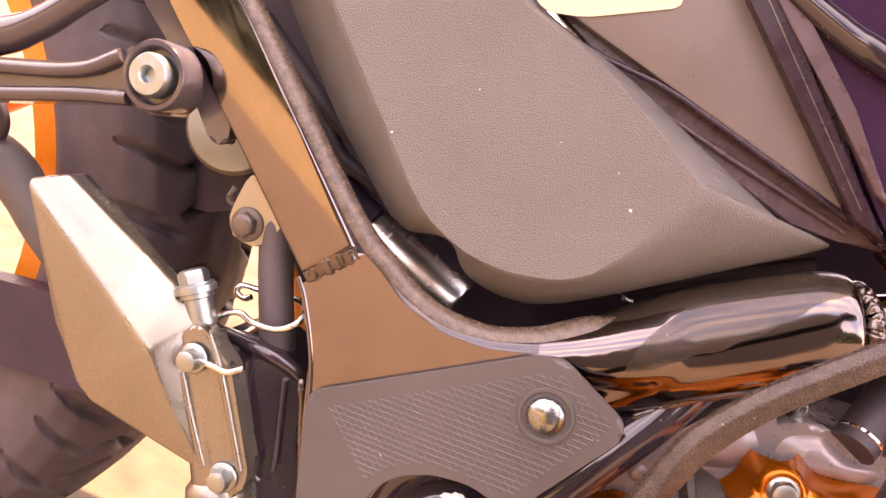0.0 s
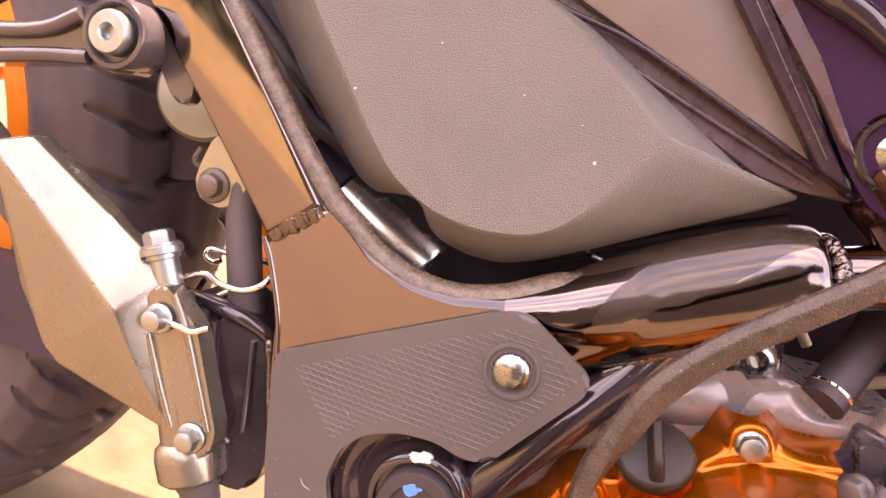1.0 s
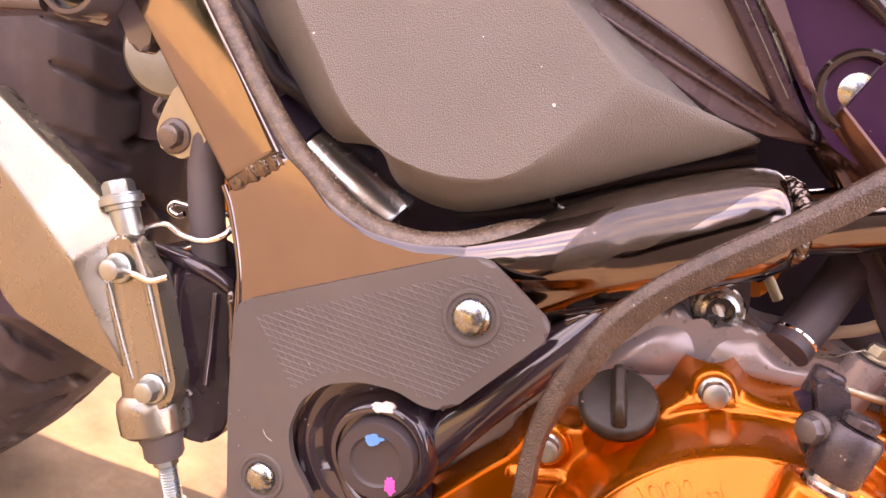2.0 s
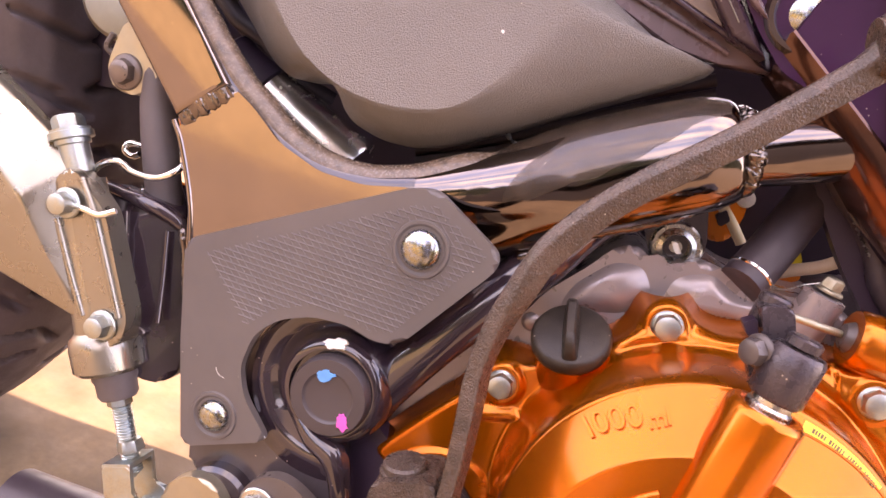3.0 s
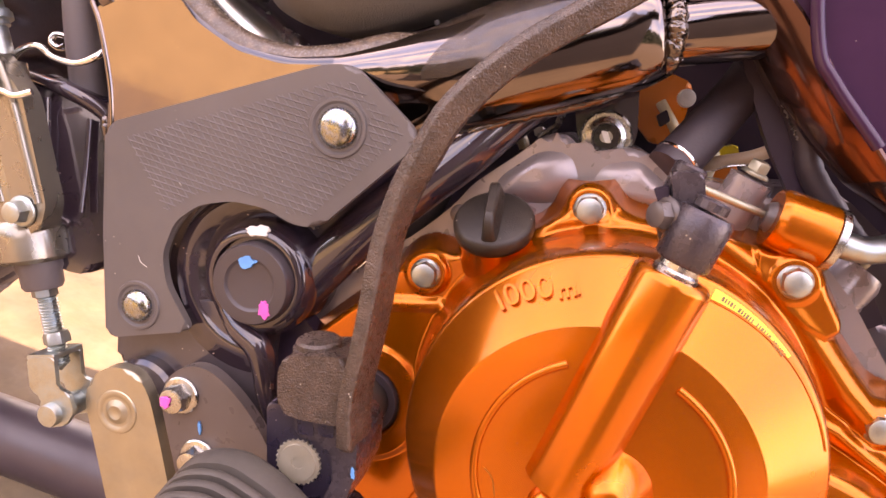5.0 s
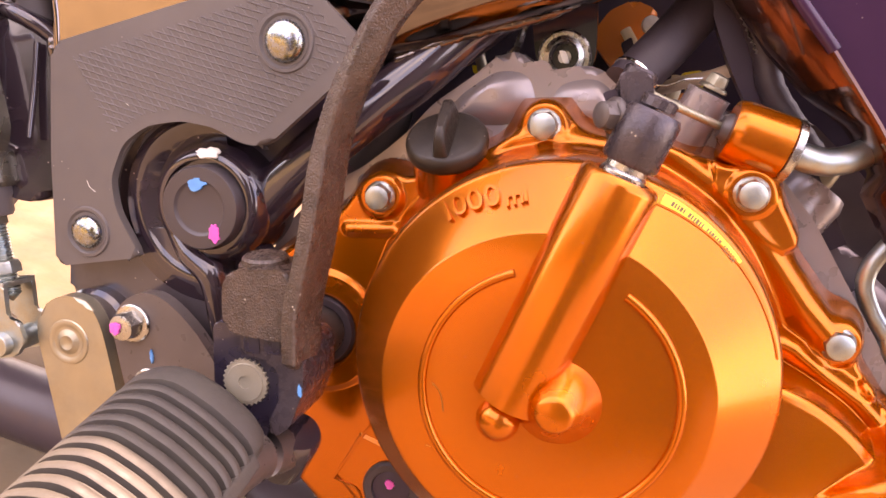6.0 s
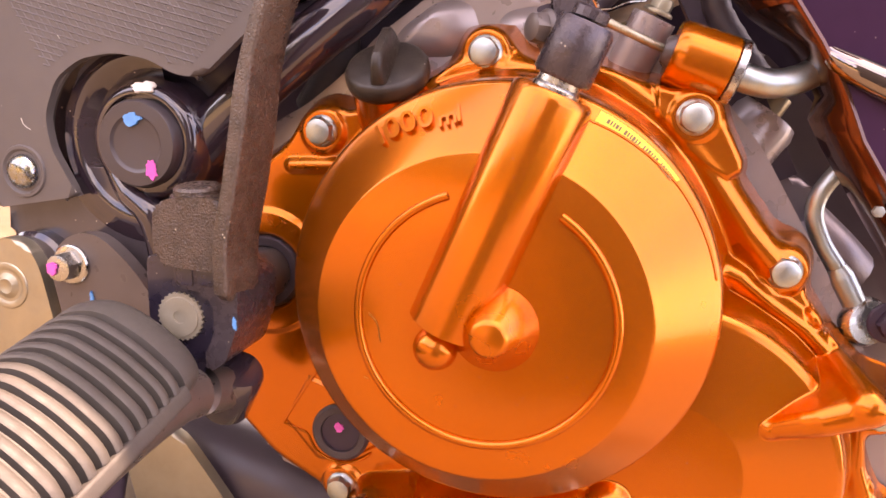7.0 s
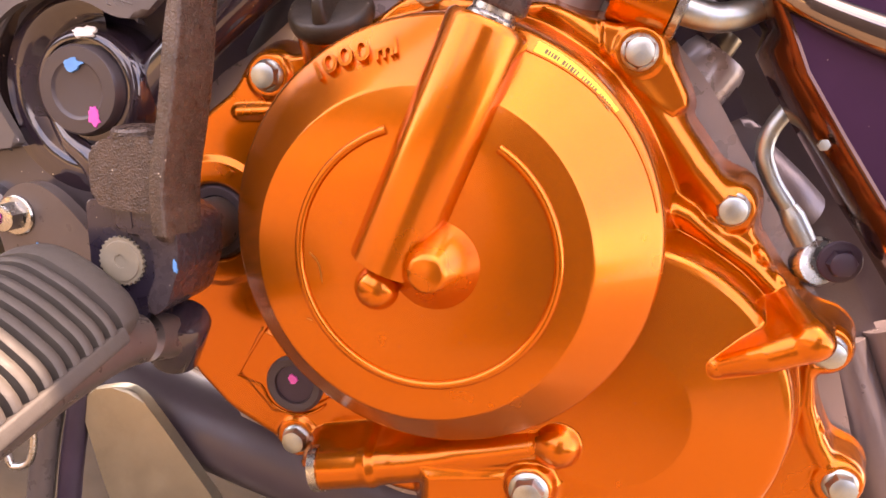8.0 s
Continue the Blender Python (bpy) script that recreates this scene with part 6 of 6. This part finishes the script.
wheel = part("rear_wheel", lathe([(0.224, -0.062), (0.226, -0.058), (0.222, -0.050), (0.205, -0.035), (0.203, 0.035), (0.222, 0.050), (0.226, 0.058), (0.224, 0.062), (0.206, 0.061), (0.196, 0.040), (0.196, -0.040), (0.206, -0.061), (0.224, -0.062)], (WX, MID, WZ), seg=96, caps=False), M_ORANGE_FLAT, bike, "orange cast rear wheel with a dusty grooved tyre")


def grooved_tyre():
    """The tyre's surface with zigzag grooves and short sipes sunk into the tread."""
    pr = [Vector((r, d)) for r, d in tyre_prof]
    run = [0.0]
    for a, b in zip(pr, pr[1:]):
        run.append(run[-1] + (b - a).length)
    n_v, n_u, count = 96, 960, 28
    sv = np.linspace(0, run[-1], n_v)
    rad = np.interp(sv, run, [p.x for p in pr])
    dep = np.interp(sv, run, [p.y for p in pr])
    mid = run[-1] / 2
    ang = np.arange(n_u) * 2 * math.pi / n_u
    pitch = 2 * math.pi * 0.318 / count
    uu = (ang[:, None] * 0.318) % pitch
    vv = (sv - mid)[None, :] + 0 * uu
    lines = []
    for side in (1, -1):
        off = 0.0 if side > 0 else pitch * 0.5
        lines += [((off + 0.062, side * 0.088), (off + 0.044, side * 0.052)), ((off + 0.044, side * 0.052), (off + 0.052, side * 0.026)), ((off + 0.052, side * 0.026), (off + 0.040, side * 0.010)),
                  ((off + 0.020, side * 0.090), (off + 0.012, side * 0.064)), ((off + 0.016, side * 0.046), (off + 0.028, side * 0.022)), ((off + 0.002, side * 0.050), (off + 0.014, side * 0.078))]
    depth = np.zeros_like(vv)
    for (ua, va), (ub, vb) in lines:
        for wrap in (-pitch, 0.0, pitch):
            ax, ay, bx, by = ua + wrap, va, ub + wrap, vb
            ll = (bx - ax) ** 2 + (by - ay) ** 2
            t = np.clip(((uu - ax) * (bx - ax) + (vv - ay) * (by - ay)) / ll, 0, 1)
            dist = np.hypot(uu - ax - t * (bx - ax), vv - ay - t * (by - ay))
            depth = np.maximum(depth, 0.007 * np.clip((0.0036 - dist) / 0.0016, 0, 1))
    r = rad[None, :] - depth
    xs = WX + r * np.cos(ang)[:, None]
    zs = WZ + r * np.sin(ang)[:, None]
    ys = MID - dep[None, :] + 0 * r
    co = np.stack([xs, ys, zs], -1).reshape(-1, 3)
    iu, iv = np.meshgrid(np.arange(n_u), np.arange(n_v - 1), indexing="ij")
    a = iu * n_v + iv
    b = ((iu + 1) % n_u) * n_v + iv
    quads = np.stack([a, b, b + 1, a + 1], -1).reshape(-1, 4)
    me = bpy.data.meshes.new("tyre")
    me.from_pydata(co.tolist(), [], quads.tolist())
    me.polygons.foreach_set("use_smooth", [True] * len(me.polygons))
    me.materials.append(M_TYRE)
    ob = new("tyre", me)
    ob.parent = wheel
    return tagged(ob, "dusty black tyre with zigzag grooves")


grooved_tyre()
for k in range(5):
    a = 2 * math.pi * k / 5 + 0.25
    s = Vector((math.cos(a), 0, math.sin(a)))
    part("spoke", sweep([Vector((WX, MID, WZ)) + s * 0.03, Vector((WX, MID, WZ)) + s * 0.12, Vector((WX, MID, WZ)) + s * 0.205], [0.022, 0.016, 0.014], 14, 3), M_ORANGE_FLAT, wheel)
part("hub", lathe([(0.0, -0.07), (0.045, -0.07), (0.05, -0.05), (0.05, 0.05), (0.045, 0.07), (0, 0.07)], (WX, MID, WZ), seg=40), M_ORANGE_FLAT, wheel)
# Added black backing keeps the gaps dark; its upper slab shades wheel and ground.
mud = [(-0.620, 1.00), (-0.640, 1.02), (-0.300, 0.95), (-0.145, 0.930), (-0.060, 0.700), (0.120, 0.640), (0.220, 0.580), (0.420, 0.56), (0.430, 0.18), (0.20, 0.20), (0.05, 0.47), (-0.060, 0.45), (-0.160, 0.46), (-0.215, 0.560), (-0.225, 0.66), (-0.240, 0.80), (-0.300, 0.92)]
part("inner_fender_backing", prism(rounded(mud, 0.01), 0.380 + 0.06, 0.560, 0.004, 3), M_BLACK, bike, "black inner fender and far side backing, added to darken gaps and shade the wheel")
part("red_hose", sweep([(-0.205, 0.41, 0.60), (-0.185, 0.405, 0.555), (-0.18, 0.40, 0.50)], 0.006, 12), M_ORANGE_FLAT, bike, "orange spring coil edge behind the hose")

part("mud_flap", prism(rounded([(-0.272, 0.690), (-0.230, 0.690), (-0.200, 0.660), (-0.190, 0.620), (-0.227, 0.611), (-0.238, 0.609), (-0.272, 0.616), (-0.2735, 0.639)], 0.004), 0.400, 0.410, 0.002, 2), M_BLACK, bike, "black plastic mud flap ahead of the tyre")

# ---- exhaust, stand, spring ----
ex = part("exhaust_pipe", sweep([(-0.340, 0.400, 0.335), (-0.230, 0.395, 0.312), (-0.140, 0.385, 0.296), (-0.080, 0.380, 0.278), (-0.010, 0.375, 0.258), (0.080, 0.380, 0.232), (0.20, 0.39, 0.20)], 0.0240, 32), M_EXHAUST, bike, "matt black exhaust pipe under the engine")
st = part("stand_plate", prism(rounded([(-0.128, 0.306), (-0.094, 0.312), (-0.080, 0.292), (-0.050, 0.245), (-0.02, 0.18), (-0.09, 0.16), (-0.118, 0.25)], 0.012), 0.345, 0.352, 0.002, 3), M_GOLD, bike, "pale plated steel stand plate under the exhaust")
part("stand_leg", sweep([(-0.142, 0.345, 0.305), (-0.152, 0.340, 0.26), (-0.165, 0.335, 0.19)], 0.0070, 16), M_DARKMETAL, st)
part("stand_leg", sweep([(-0.126, 0.348, 0.308), (-0.138, 0.345, 0.26), (-0.150, 0.340, 0.19)], 0.0062, 16), M_BLACK, st)
part("spring_hook", sweep([(-0.1395, 0.325, 0.305), (-0.1400, 0.325, 0.288), (-0.1430, 0.323, 0.276), (-0.1510, 0.321, 0.274), (-0.1535, 0.321, 0.280)], 0.0020, 12), M_STEEL, st, "bright steel spring hook")
